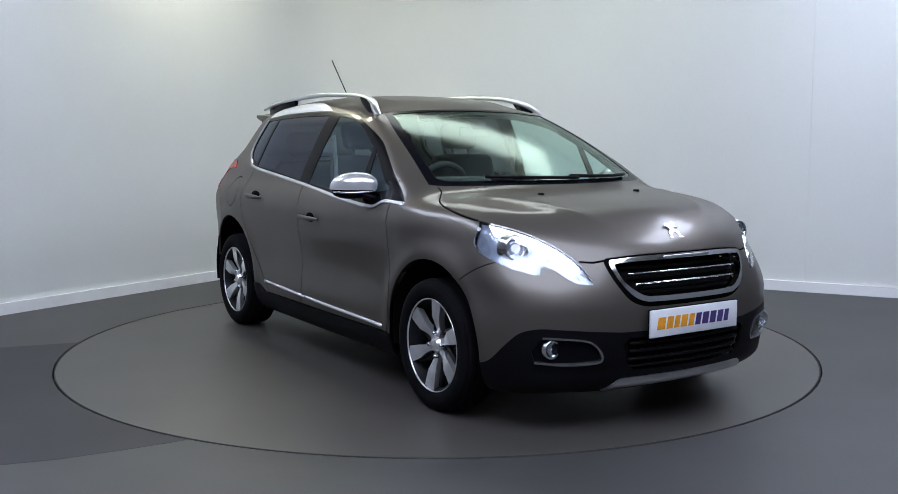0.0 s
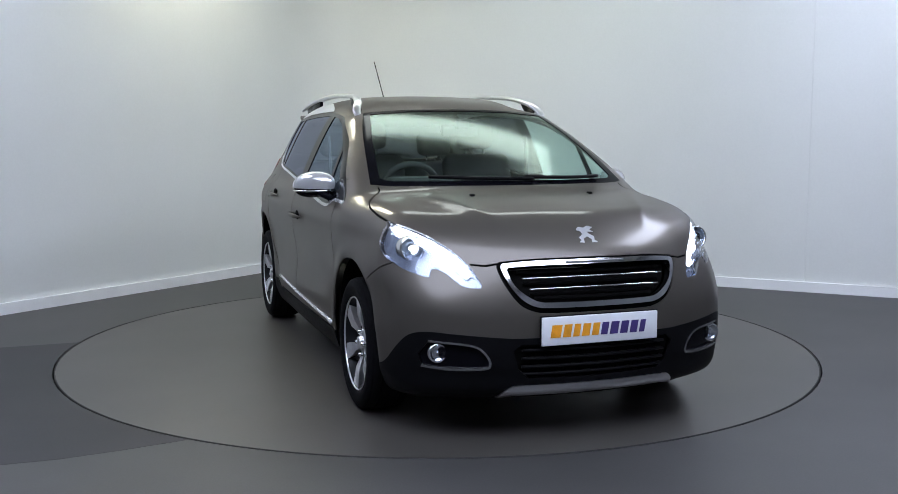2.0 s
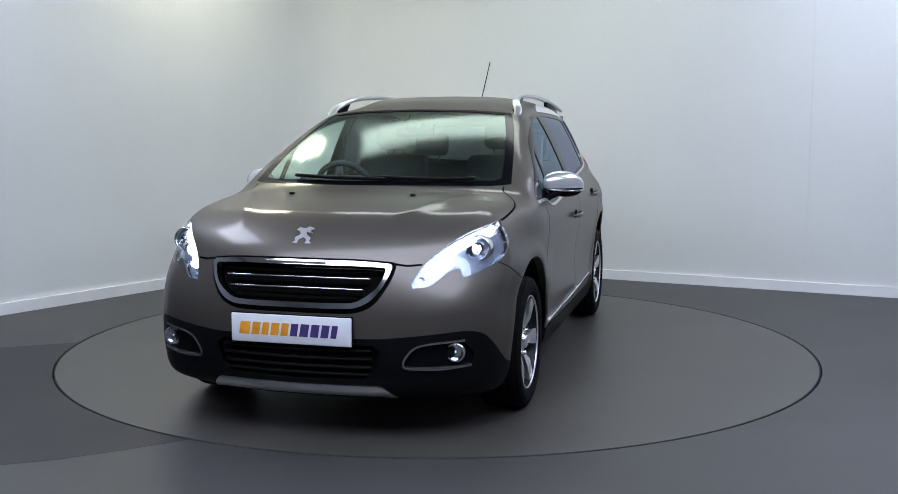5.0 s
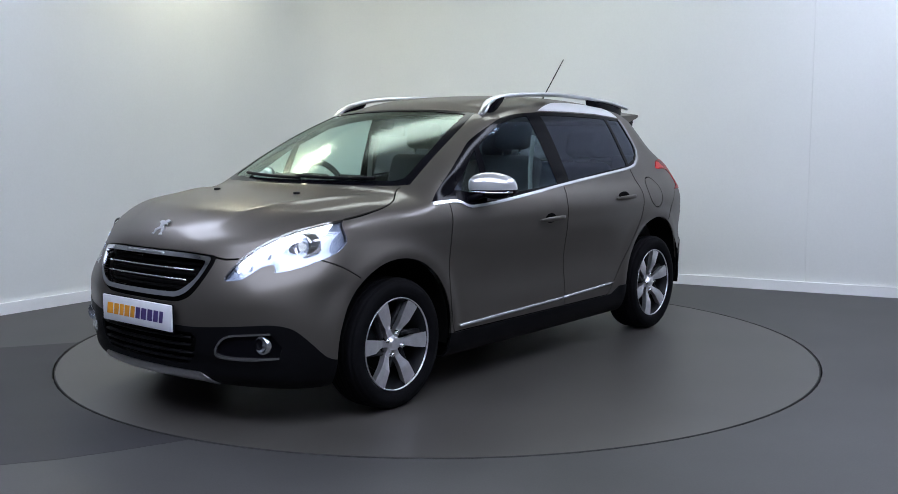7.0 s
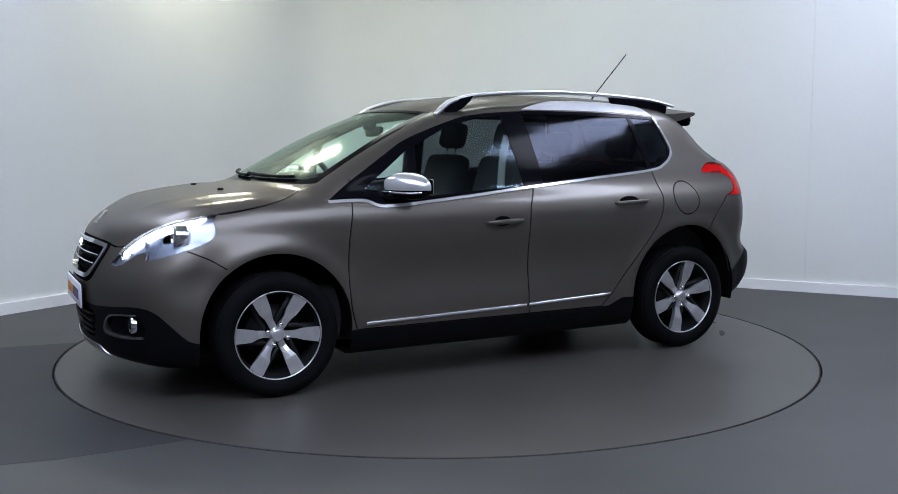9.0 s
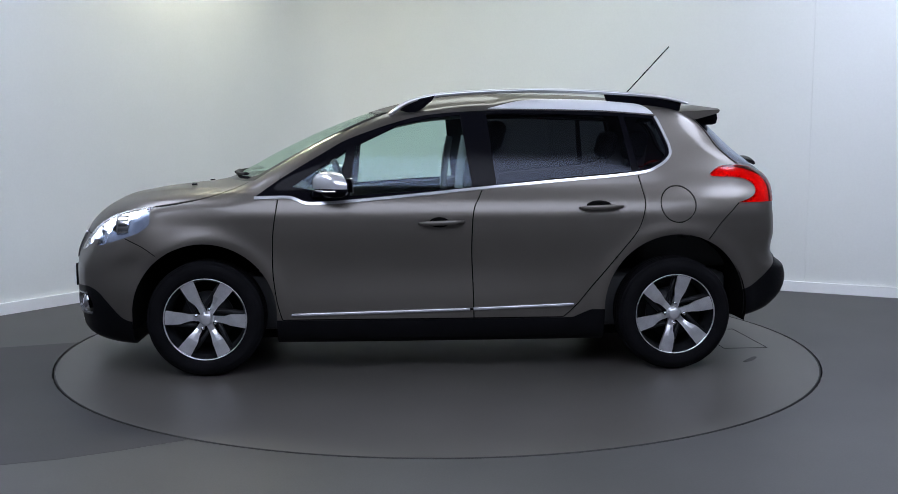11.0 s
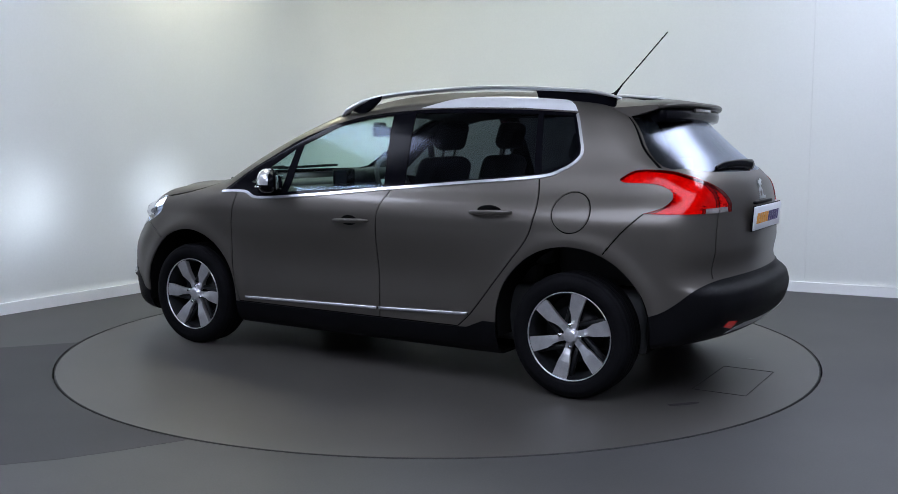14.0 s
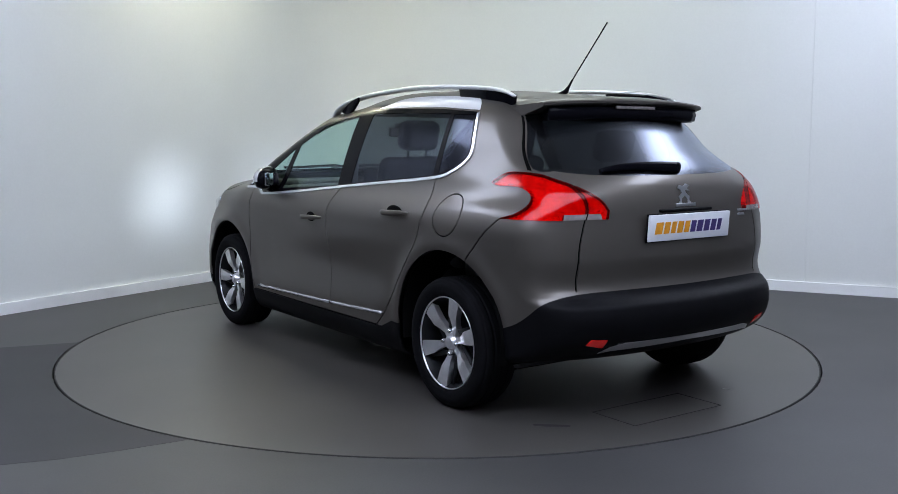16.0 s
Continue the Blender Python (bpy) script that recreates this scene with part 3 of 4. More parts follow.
for line in (curve_through([(0.868, 1.062), (0.878, 0.938), (0.903, 0.762), (0.906, 0.569), (0.889, 0.408), (0.862, 0.305)], 4),
             curve_through([(-0.213, 1.006), (-0.188, 0.954), (-0.156, 0.877), (-0.147, 0.694), (-0.156, 0.478), (-0.161, 0.305)], 4),
             curve_through([(-1.064, 1.078), (-1.088, 0.951), (-1.082, 0.878), (-1.046, 0.774), (-0.945, 0.645), (-0.814, 0.485), (-0.725, 0.375), (-0.650, 0.305)], 4),
             [(0.862, 0.303), (0.3, 0.303), (-0.65, 0.303)],
             curve_through([(-1.62, 0.918), (-1.52, 0.82), (-1.44, 0.72)], 3),
             round_line(-1.271, 0.912, 0.097, 36) + [(-1.174, 0.912)]):
    shut_line("side", stroke(line, 0.007), OUT + [("z", 0.2, 1.2)])
shut_line("side", stroke(curve_through([(1.715, 0.750), (1.60, 0.702), (1.515, 0.648)], 3), 0.006), [("b", 0.2, 2), ("z", 0.6, 0.8)])
# bonnet: its rear corner, its flank and its lip over the grille
BON = curve_through([(1.53, 0.752), (1.50, 0.757), (1.39, 0.765), (1.28, 0.765), (1.20, 0.746), (1.145, 0.710), (1.09, 0.668), (1.05, 0.662)], 4)
shut_line("top", stroke(BON, 0.008), [("c", 0.2, 2), ("z", 0.85, 1.12)])
shut_line("front", stroke([(0.515, 0.748), (0.46, 0.744), (0.41, 0.752)], 0.008), FRONT + [("z", 0.7, 0.8)])
shut_line("front", stroke(curve_through([(0.553, 0.925), (0.568, 0.88), (0.590, 0.78), (0.595, 0.61)], 4), 0.008), REAR + [("z", 0.6, 0.96)])
shut_line("front", stroke(curve_through([(0.660, 1.125), (0.595, 1.25), (0.512, 1.40)], 4), 0.008), REAR + [("z", 1.1, 1.42)])

# screens
WS_OUT = curve_through([(-0.02, 1.036), (0.35, 1.036), (0.60, 1.034), (0.692, 1.040)], 4) + curve_through([(0.692, 1.040), (0.655, 1.17), (0.605, 1.30), (0.545, 1.400)], 4) + curve_through([(0.53, 1.408), (0.3, 1.424), (-0.02, 1.430)], 4)
WS_IN = [(-0.02, 1.056), (0.60, 1.056), (0.638, 1.070), (0.610, 1.19), (0.566, 1.30), (0.512, 1.398), (0.3, 1.414), (-0.02, 1.420)]
screen = skin.take([("front", WS_IN)], [("c", 0.2, 2), ("a", 0.1, 2), ("x", 0.1, 1.5), ("z", 1.02, 1.5)])
screen_rim = skin.take([("front", WS_OUT)], [("c", 0.2, 2), ("a", 0.1, 2), ("x", 0.1, 1.5), ("z", 1.02, 1.5)])
RW = curve_through([(-0.02, 1.100), (0.3, 1.102), (0.5, 1.110), (0.60, 1.124)], 3) + curve_through([(0.60, 1.122), (0.648, 1.132), (0.585, 1.25), (0.492, 1.42)], 3) + [(-0.02, 1.425)]
rear_glass = skin.take([("front", RW)], REAR + [("z", 1.05, 1.45), ("x", -3, -1.40)])

# front face
GRILLE_OUT = curve_through([(-0.02, 0.775), (0.25, 0.772), (0.405, 0.760)], 3) + curve_through([(0.405, 0.760), (0.418, 0.735), (0.395, 0.665), (0.345, 0.592), (0.28, 0.560), (0.2, 0.553), (-0.02, 0.553)], 4)[1:]
GRILLE_MID = curve_through([(-0.02, 0.764), (0.25, 0.761), (0.393, 0.750)], 3) + curve_through([(0.393, 0.750), (0.402, 0.732), (0.380, 0.670), (0.336, 0.612), (0.278, 0.581), (0.2, 0.575), (-0.02, 0.575)], 4)[1:]
GRILLE_IN = curve_through([(-0.02, 0.745), (0.25, 0.742), (0.374, 0.735)], 3) + curve_through([(0.374, 0.735), (0.380, 0.720), (0.359, 0.666), (0.318, 0.628), (0.268, 0.602), (0.2, 0.597), (-0.02, 0.597)], 4)[1:]
grille_in = skin.take([("front", GRILLE_IN)], FRONT + [("x", 1.7, 3)])
grille_ring = skin.take([("front", GRILLE_MID)], FRONT + [("x", 1.7, 3)])
grille_edge = skin.take([("front", GRILLE_OUT)], FRONT + [("x", 1.7, 3)])
CHIN = curve_through([(-0.02, 0.252), (0.30, 0.251), (0.375, 0.243), (0.418, 0.196)], 3) + [(0.40, 0.192), (0.35, 0.206), (-0.02, 0.209)]
chin = skin.take([("front", CHIN)], FRONT + [("x", 1.6, 3)])
FOGRIM = curve_through([(0.712, 0.332), (0.60, 0.322), (0.485, 0.326), (0.460, 0.342), (0.472, 0.378), (0.511, 0.416), (0.58, 0.430), (0.69, 0.438)], 4)
fog_rim = skin.take([("front", stroke(FOGRIM, 0.009))], FRONT + [("x", 1.5, 3)])
fog_in = skin.take([("front", FOGRIM + [(0.725, 0.38)])], FRONT + [("x", 1.5, 3)])
LOWER = [(-0.02, 0.452), (0.37, 0.452)] + curve_through([(0.37, 0.452), (0.50, 0.462), (0.62, 0.472), (0.70, 0.476), (0.755, 0.456), (0.79, 0.40), (0.83, 0.30), (0.90, 0.25)], 4)[1:] + [(0.95, 0.0), (-0.02, 0.0)]
INTAKE = [(-0.02, 0.425), (0.34, 0.425), (0.37, 0.40), (0.345, 0.32), (0.30, 0.28), (-0.02, 0.275)]
intake = skin.take([("front", INTAKE)], FRONT + [("x", 1.6, 3)])
lower_front = skin.take([("front", LOWER)], [("x", 1.55, 3), ("c", -2, 0.6)])

# rear bumper and sills
RB = [(-1.55, 0.0), (-1.60, 0.40)] + curve_through([(-1.62, 0.43), (-1.70, 0.455), (-1.77, 0.50), (-1.84, 0.560), (-1.90, 0.598), (-1.96, 0.607)], 3) + [(-2.2, 0.607), (-2.2, 0.0)]
RCHROME = [(-0.02, 0.385), (0.40, 0.385), (0.46, 0.370), (0.50, 0.340), (0.44, 0.348), (-0.02, 0.358)]
rear_strip = skin.take([("front", RCHROME)], REAR + [("x", -3, -1.7), ("z", 0.2, 0.45)])
REFL = [(0.495, 0.406), (0.572, 0.412), (0.586, 0.388), (0.500, 0.368)]
reflector = skin.take([("front", REFL)], REAR + [("x", -3, -1.6), ("z", 0.2, 0.45)])
rear_bumper = skin.take([("side", RB)], [("z", 0.0, 0.66), ("x", -3, -1.5)])
strip_line = [(0.813, 0.330), (-0.16, 0.353), (-0.71, 0.372)]
sill_strip = skin.take([("side", stroke(strip_line, 0.012))], OUT + [("z", 0.3, 0.45)])
SILLPLATE = [(0.95, 0.0), (0.95, 0.303), (-0.70, 0.303), (-0.80, 0.345), (-0.95, 0.345), (-0.95, 0.0)]
sill = skin.take([("side", SILLPLATE)], [("z", 0.1, 0.36), ("x", -0.95, 0.95), ("b", -0.2, 2)])
under = skin.take([], [("z", 0.0, 0.30), ("c", -2, -0.55)])

# doors, bonnet, tailgate, roof; what is left is the body
door_f = skin.take([("side", [(0.868, 1.08), (0.868, 1.062), (0.878, 0.938), (0.903, 0.762), (0.906, 0.569), (0.889, 0.408), (0.862, 0.303), (-0.16, 0.303), (-0.147, 0.694), (-0.156, 0.877), (-0.213, 1.04)])], OUT + [("z", 0.29, 1.08)], cut=False)
door_r = skin.take([("side", [(-0.213, 1.04), (-0.156, 0.877), (-0.147, 0.694), (-0.16, 0.303), (-0.65, 0.303), (-0.814, 0.485), (-0.945, 0.645), (-1.046, 0.774), (-1.082, 0.878), (-1.088, 0.951), (-1.064, 1.12)])], OUT + [("z", 0.29, 1.12)], cut=False)
bonnet = skin.take([("top", [(1.09, 0.0), (1.09, 0.668), (1.145, 0.710), (1.20, 0.746), (1.28, 0.765), (1.39, 0.765), (1.50, 0.757), (1.72, 0.70), (1.95, 0.47), (2.2, 0.47), (2.2, -0.02)])], [("c", 0.15, 2), ("z", 0.745, 1.06), ("x", 1.0, 3)], cut=False)
tailgate = skin.take([("front", [(-0.02, 0.58), (0.595, 0.58), (0.590, 0.78), (0.568, 0.88), (0.548, 0.93), (0.64, 1.10), (0.64, 1.14), (-0.02, 1.14)])], REAR + [("z", 0.58, 1.14), ("x", -3, -1.6)], cut=False)
bumper_skin = skin.take([], [("x", 1.66, 3), ("z", 0.2, 0.80), ("a", 0.05, 2)])
rest = skin.take([], [])

def islands(faces):
    """The separate patches among these faces."""
    root = {}

    def find(i):
        while root.setdefault(i, i) != i:
            i = root[i]
        return i
    for f in faces:
        for i in f[1:]:
            root[find(i)] = find(f[0])
    out = collections.defaultdict(list)
    for f in faces:
        out[find(f[0])].append(f)
    return list(out.values())


body = whole("body", rest, PAINT, skirt=0.008)
for patch in islands(under):
    whole("underbody", patch, BLACK, skirt=0)
b_bonnet = whole("bonnet", bonnet, PAINT)
b_gate = whole("tailgate", tailgate, PAINT)
b_front = whole("front_bumper", bumper_skin, PAINT)
whole("lower_grille_panel", lower_front, BLACK, b_front, 0.002)
whole("air_intake", intake, GAP, b_front, -0.02, 0)
whole("chin_trim", chin, SATIN, b_front, 0.008, 0.02, "brushed silver trim strip")
b_rear = whole("rear_bumper", rear_bumper, BLACK, None, 0.004, label="black textured plastic rear bumper")
whole("bumper_trim", rear_strip, SATIN, b_rear, 0.006, 0.02, "brushed silver trim strip")
pair("reflector", reflector, REFLEX, b_rear, 0.006, 0.02, "red rear reflector")
for faces in gaps:
    for patch in islands(faces):
        pair("panel_gap", patch, GAP, None, -0.006, 0)
doors = {}
for kind, faces in (("front_door", door_f), ("rear_door", door_r)):
    doors[kind] = pair(kind, faces, PAINT)
pair("sill_cover", sill, BLACK, lift=0.004)
pair("sill_recess", sill_strip, GAP, lift=0.0)
pair("belt_trim", belt, TRIM, lift=0.006, label="chrome strip under the side windows")
pair("roof_side_trim", cant, SILVER, lift=0.003, label="satin silver panel above the rear door")
pair("window_surround", pillars, PIANO, skirt=0.004, label="gloss black window surround")
pair("front_quarter_window", g_tri, GLASS, lift=-0.004, skirt=0)
pair("front_side_window", g_front, GLASS, lift=-0.004, skirt=0)
pair("rear_side_window", g_rear, PRIVACY, lift=-0.003, skirt=0, label="dark tinted rear side window")
pair("rear_quarter_window", g_quart, PRIVACY, lift=-0.003, skirt=0, label="dark tinted quarter window")
whole("windscreen", screen, SCREEN, lift=-0.003, skirt=0)
whole("windscreen_surround", screen_rim, PIANO, skirt=0.004)
whole("rear_window", rear_glass, REARGLASS, b_gate, -0.003, 0, "dark tinted rear window")
g_frame = whole("radiator_grille", grille_ring, CHROME, b_front, 0.010, 0.03, "chrome grille surround with three bars")
whole("grille_edge", grille_edge, GAP, b_front, -0.006, 0)
whole("grille_back", grille_in, GAP, b_front, -0.035, 0)
pair("fog_lamp_trim", fog_rim, DULLCHROME, b_front, 0.006, 0.02, "chrome-edged fog lamp surround")
pair("fog_lamp_recess", fog_in, PIANO, b_front, -0.012, 0)
for ob in bpy.data.objects:
    if ob.name.split(".")[0] in ("windscreen", "front_side_window", "front_quarter_window", "rear_side_window", "rear_quarter_window", "rear_window"):
        ob.visible_shadow = False


# ---- fittings of the car ----
def solve_along(point, axis, lo, hi):
    """Where the skin lies along one axis through a point."""
    for _ in range(40):
        mid = (lo + hi) / 2
        q = list(point)
        q[axis] = mid
        inside = skin_value(np.array([q]))[0] < 0
        lo, hi = (mid, hi) if inside else (lo, mid)
    return (lo + hi) / 2


def on_side(x, z):
    return solve_along((x, 0, z), 1, 0.2, 1.2)


def on_front(y, z):
    return solve_along((0, y, z), 0, 0.0, 2.4)


def on_rear(y, z):
    return solve_along((0, y, z), 0, 0.0, -2.4)


def on_top(x, y):
    return solve_along((x, y, 0), 2, 0.6, 1.8)


# headlining and pillar trim behind the outer skin
lined = [f for f in rest if min(skin.P[i][2] for i in f) > 1.08 and max(skin.P[i][0] for i in f) < 1.0 and min(skin.P[i][0] for i in f) > -1.5 and (max(skin.P[i][0] for i in f) < 0.40 or min(skin.P[i][2] for i in f) > 1.33)]
whole("headlining", lined, LINING, None, -0.03, 0, "pale fabric headlining and pillar trim")

# headlamps
hole = set(skin.pick(headlamp, "front", skin_hole))
lamps = pair("headlamp", [f for f in headlamp if f not in hole], REFLECTOR, None, -0.022, 0, "clear-lensed headlamp with lit white LED strip")
for k, lamp in ((1, lamps[0]), (-1, lamps[1])):
    hang("lens", skin.mesh("lens", headlamp, 0.002, 0.03, mirror=k < 0), LENS, lamp)
    hang("led_strip", skin.mesh("led_strip", led_faces, -0.012, 0.01, mirror=k < 0), LED, lamp, "lit white LED strip")
    px, py, pz = on_front(0.70, 0.80) - 0.055, 0.70 * k, 0.80
    turn = Matrix.Translation((px, py, pz)) @ Matrix.Rotation(radians(-1.6), 4, "Y")
    for name, prof, m, txt in (("bezel", [(0.040, -0.03), (0.046, 0.03), (0.052, 0.035), (0.056, 0.02), (0.058, -0.03)], CHROME, "chrome ring"),
                               ("projector", [(0.026, 0.026), (0.033, 0.022), (0.040, 0.010), (0.042, -0.02)], BOWL, "dark glass projector"),
                               ("beam_tube", [(0.026, 0.026), (0.026, -0.08), (0.0001, -0.082)], GAP, ""),
                               ("bulb", [(0.018, -0.070), (0.0001, -0.069)], BEAM, "lit headlamp bulb")):
        bm = lathe(prof, 28, "X")
        bm.transform(turn)
        part(name, bm, m, lamp, txt)
    for dy, dz, r in ((0.105, -0.03, 0.026), (0.150, -0.085, 0.020), (0.185, -0.115, 0.014)):
        yy, zz = 0.70 - dy, 0.80 + dz
        bm = lathe([(r, 0.012), (r * 0.85, 0.0), (r * 0.3, -0.015), (0.0001, -0.016)], 20, "X")
        bm.transform(Matrix.Translation((on_front(yy, zz) - 0.03, yy * k, zz)))
        part("indicator_cup", bm, CHROME, lamp)

# tail lamps
clear = skin.pick(taillamp, "front", TAILCLEAR)
cset = set(clear)
tails = pair("tail_lamp", [f for f in taillamp if f not in cset], REDLENS, None, 0.005, 0.02, "red wrap-round tail lamp with clear lower strip")
for k, lamp in ((1, tails[0]), (-1, tails[1])):
    hang("lamp_bowl", skin.mesh("lamp_bowl", [f for f in taillamp if f not in cset], -0.016, 0, mirror=k < 0), LAMPRED, lamp)
    # Dark shell added behind the bowl to keep its red out of the cabin.
    hang("lamp_housing", skin.mesh("lamp_housing", taillamp, -0.019, 0.03, mirror=k < 0), GAP, lamp)
    hang("reversing_lamp", skin.mesh("reversing_lamp", clear, 0.004, 0.015, mirror=k < 0), LAMPWHITE, lamp, "clear reversing lamp strip")

pair("lamp_split", lamp_split, GAP, None, 0.0, 0)

# grille bars
for z, half in ((0.693, 0.325), (0.650, 0.300)):
    ys = np.linspace(-half, half, 25)
    part("grille_bar", sweep([(on_front(abs(y), z) - 0.004, y, z + 0.006 * math.cos(y / half * 1.4)) for y in ys], ring_of(0.0035, 0.0035, 8), (1, 0, 0)), CHROME, g_frame, "slim chrome grille bar")
for z, half in ((0.715, 0.335), (0.672, 0.315), (0.630, 0.29), (0.613, 0.27)):
    ys = np.linspace(-half, half, 17)
    part("grille_slat", sweep([(on_front(abs(y), z) - 0.028, y, z) for y in ys], ring_of(0.006, 0.007, 8, 4), (1, 0, 0)), GAP, g_frame)
ys = np.linspace(-0.135, 0.135, 13)
part("nameplate_strip", sweep([(on_front(abs(y), 0.757) + 0.012, y, 0.757) for y in ys], ring_of(0.003, 0.007, 8, 4), (1, 0, 0)), SATIN, g_frame, "grey strip set in the grille frame")
for z in (0.40, 0.365, 0.33, 0.298):
    ys = np.linspace(-0.33, 0.33, 15)
    part("intake_slat", sweep([(on_front(abs(y), z) - 0.012, y, z) for y in ys], ring_of(0.012, 0.006, 8, 4), (1, 0, 0)), BLACK, b_front)


def number_plate(x, z, tilt, parent, facing):
    m = Matrix.Translation((x, 0, z)) @ Matrix.Rotation(radians(tilt), 4, "Y")
    bm = box(0.012, 0.535, 0.118, (0, 0, 0), 0.003)
    bm.transform(m)
    plate = part("number_plate", bm, PLATE, parent, "white dealer plate with orange and purple bars")
    bm = box(0.006, 0.545, 0.128, (-0.006 * facing, 0, 0), 0.002)
    bm.transform(m)
    part("plate_frame", bm, BLACK, plate)
    slots = [(0.054, ORANGE), (0.044, ORANGE), (0.038, ORANGE), (0.044, ORANGE), (0.040, ORANGE), (0.040, PURPLE), (0.046, PURPLE), (0.044, PURPLE), (0.042, PURPLE), (0.034, PURPLE)]
    y = -0.232
    for wd, c in slots:
        bm = prism([(y, -0.026), (y + wd - 0.009, -0.026), (y + wd, 0.026), (y + 0.009, 0.026)], 0.0016, "yz", 0.0062)
        bm.transform(m @ (Matrix() if facing > 0 else Matrix.Rotation(math.pi, 4, "Z")))
        part("letter_bar", bm, c, plate, smooth=False)
        y += wd + 0.002


number_plate(2.103, 0.482, 0, b_front, 1)
number_plate(-1.992, 0.872, -4, b_gate, -1)
# Black bar paints the shadow that lies above the rear plate.
part("plate_shadow", box(0.02, 0.34, 0.014, (-1.968, 0, 0.945), 0.005), BLACK, b_gate, "black bar painted as the shadow above the plate")


def crest(parent, x, z, tilt, size, facing):
    """A plain polished emblem."""
    m = Matrix.Translation((x, 0, z)) @ Matrix.Rotation(radians(tilt), 4, "Y") @ (Matrix() if facing > 0 else Matrix.Rotation(math.pi, 4, "Z"))
    shape = [(-0.48, 0.42), (-0.20, 0.52), (0.02, 0.40), (0.30, 0.46), (0.44, 0.30), (0.24, 0.22), (0.16, 0.04), (0.42, -0.16), (0.34, -0.34), (0.50, -0.46), (0.22, -0.50), (0.20, -0.26), (-0.04, -0.10),
             (-0.22, -0.30), (-0.18, -0.50), (-0.52, -0.48), (-0.36, -0.34), (-0.40, -0.14), (-0.14, 0.06), (-0.10, 0.20), (-0.44, 0.14), (-0.26, 0.28)]
    bm = prism([(-a * size, b * size) for a, b in shape], 0.006, "yz", 0.0, 0.0012)
    bm.transform(m)
    part("emblem", bm, SATIN, parent, "polished chrome emblem", smooth=False)


crest(b_bonnet, on_front(0, 0.857) - 0.001, 0.857, -42, 0.088, 1)
crest(b_gate, on_rear(0, 1.015) + 0.001, 1.015, 10, 0.088, -1)
part("name_bar", box(0.004, 0.13, 0.014, (on_rear(0, 0.965) - 0.002, 0, 0.967), 0.001), SATIN, b_gate, "small silver lettering bar")
for zz, ll in ((0.925, 0.10), (0.905, 0.06)):
    part("model_bar", box(0.004, ll, 0.010, (on_rear(0.42, zz) - 0.002, -0.42, zz), 0.001), SATIN, b_gate, "small silver lettering bar")

# fog lamps, washer jets
for k in (1, -1):
    fx = on_front(0.657, 0.388) - 0.012
    bm = lathe([(0.040, -0.01), (0.041, 0.012), (0.036, 0.016), (0.030, 0.006), (0.012, 0.000), (0.0001, 0.010)], 24, "X")
    bm.transform(Matrix.Translation((fx, 0.657 * k, 0.388)))
    fog = part("fog_lamp", bm, CHROME, b_front, "round chrome fog lamp")
    bm = lathe([(0.037, 0.016), (0.025, 0.022), (0.0001, 0.024)], 24, "X")
    bm.transform(Matrix.Translation((fx, 0.657 * k, 0.388)))
    part("lens", bm, LENS, fog)
    part("washer_jet", box(0.030, 0.020, 0.012, (1.403, 0.306 * k, on_top(1.403, 0.306) + 0.004), 0.004), BLACK, b_bonnet)

# chrome strips low on the doors
for kind, x0, x1, z0, z1 in (("front_door", 0.812, -0.138, 0.330, 0.352), ("rear_door", -0.158, -0.705, 0.353, 0.372)):
    for k, door in ((1, doors[kind][0]), (-1, doors[kind][1])):
        n = 14
        line = [(x0 + (x1 - x0) * i / n, z0 + (z1 - z0) * i / n) for i in range(n + 1)]
        part("door_strip", sweep([(x, k * (on_side(x, z) + 0.006), z) for x, z in line], [(-0.010, -0.008), (0.003, -0.008), (0.006, -0.005), (0.001, 0.008), (-0.010, 0.008)], (0, k, 0)), TRIM, door, "thin chrome strip")

# handles
for kind, x0, x1, z in (("front_door", 0.135, -0.105, 0.822), ("rear_door", -0.725, -0.965, 0.900)):
    for k, door in ((1, doors[kind][0]), (-1, doors[kind][1])):
        cx = (x0 + x1) / 2
        y = on_side(cx, z)
        # Flat black ellipsoid paints the shadow inside the paint-coloured handle cup.
        bm = bmesh.new()
        bmesh.ops.create_uvsphere(bm, u_segments=24, v_segments=12, radius=1)
        for v in bm.verts:
            v.co = Vector((cx + 0.012 + v.co.x * 0.072, k * (y - 0.005 + v.co.y * 0.008), z + 0.002 + v.co.z * 0.033))
        part("handle_shadow", bm, GAP, door)
        xs = np.linspace(x0, x1, 13)
        pts = [(x, k * (on_side(x, z) + 0.004 + 0.028 * (1 - abs((x - cx) / (x0 - x1) * 2) ** 4)), z - 0.004 + 0.008 * (x0 - x) / (x0 - x1)) for x in xs]
        part("door_handle", sweep(pts, ring_of(0.009, 0.013, 10, 3), (0, 1, 0), [0.35 + 0.65 * min(1, 2.2 * min(i, 12 - i) / 6 + 0.2) for i in range(13)]), PAINT, door)

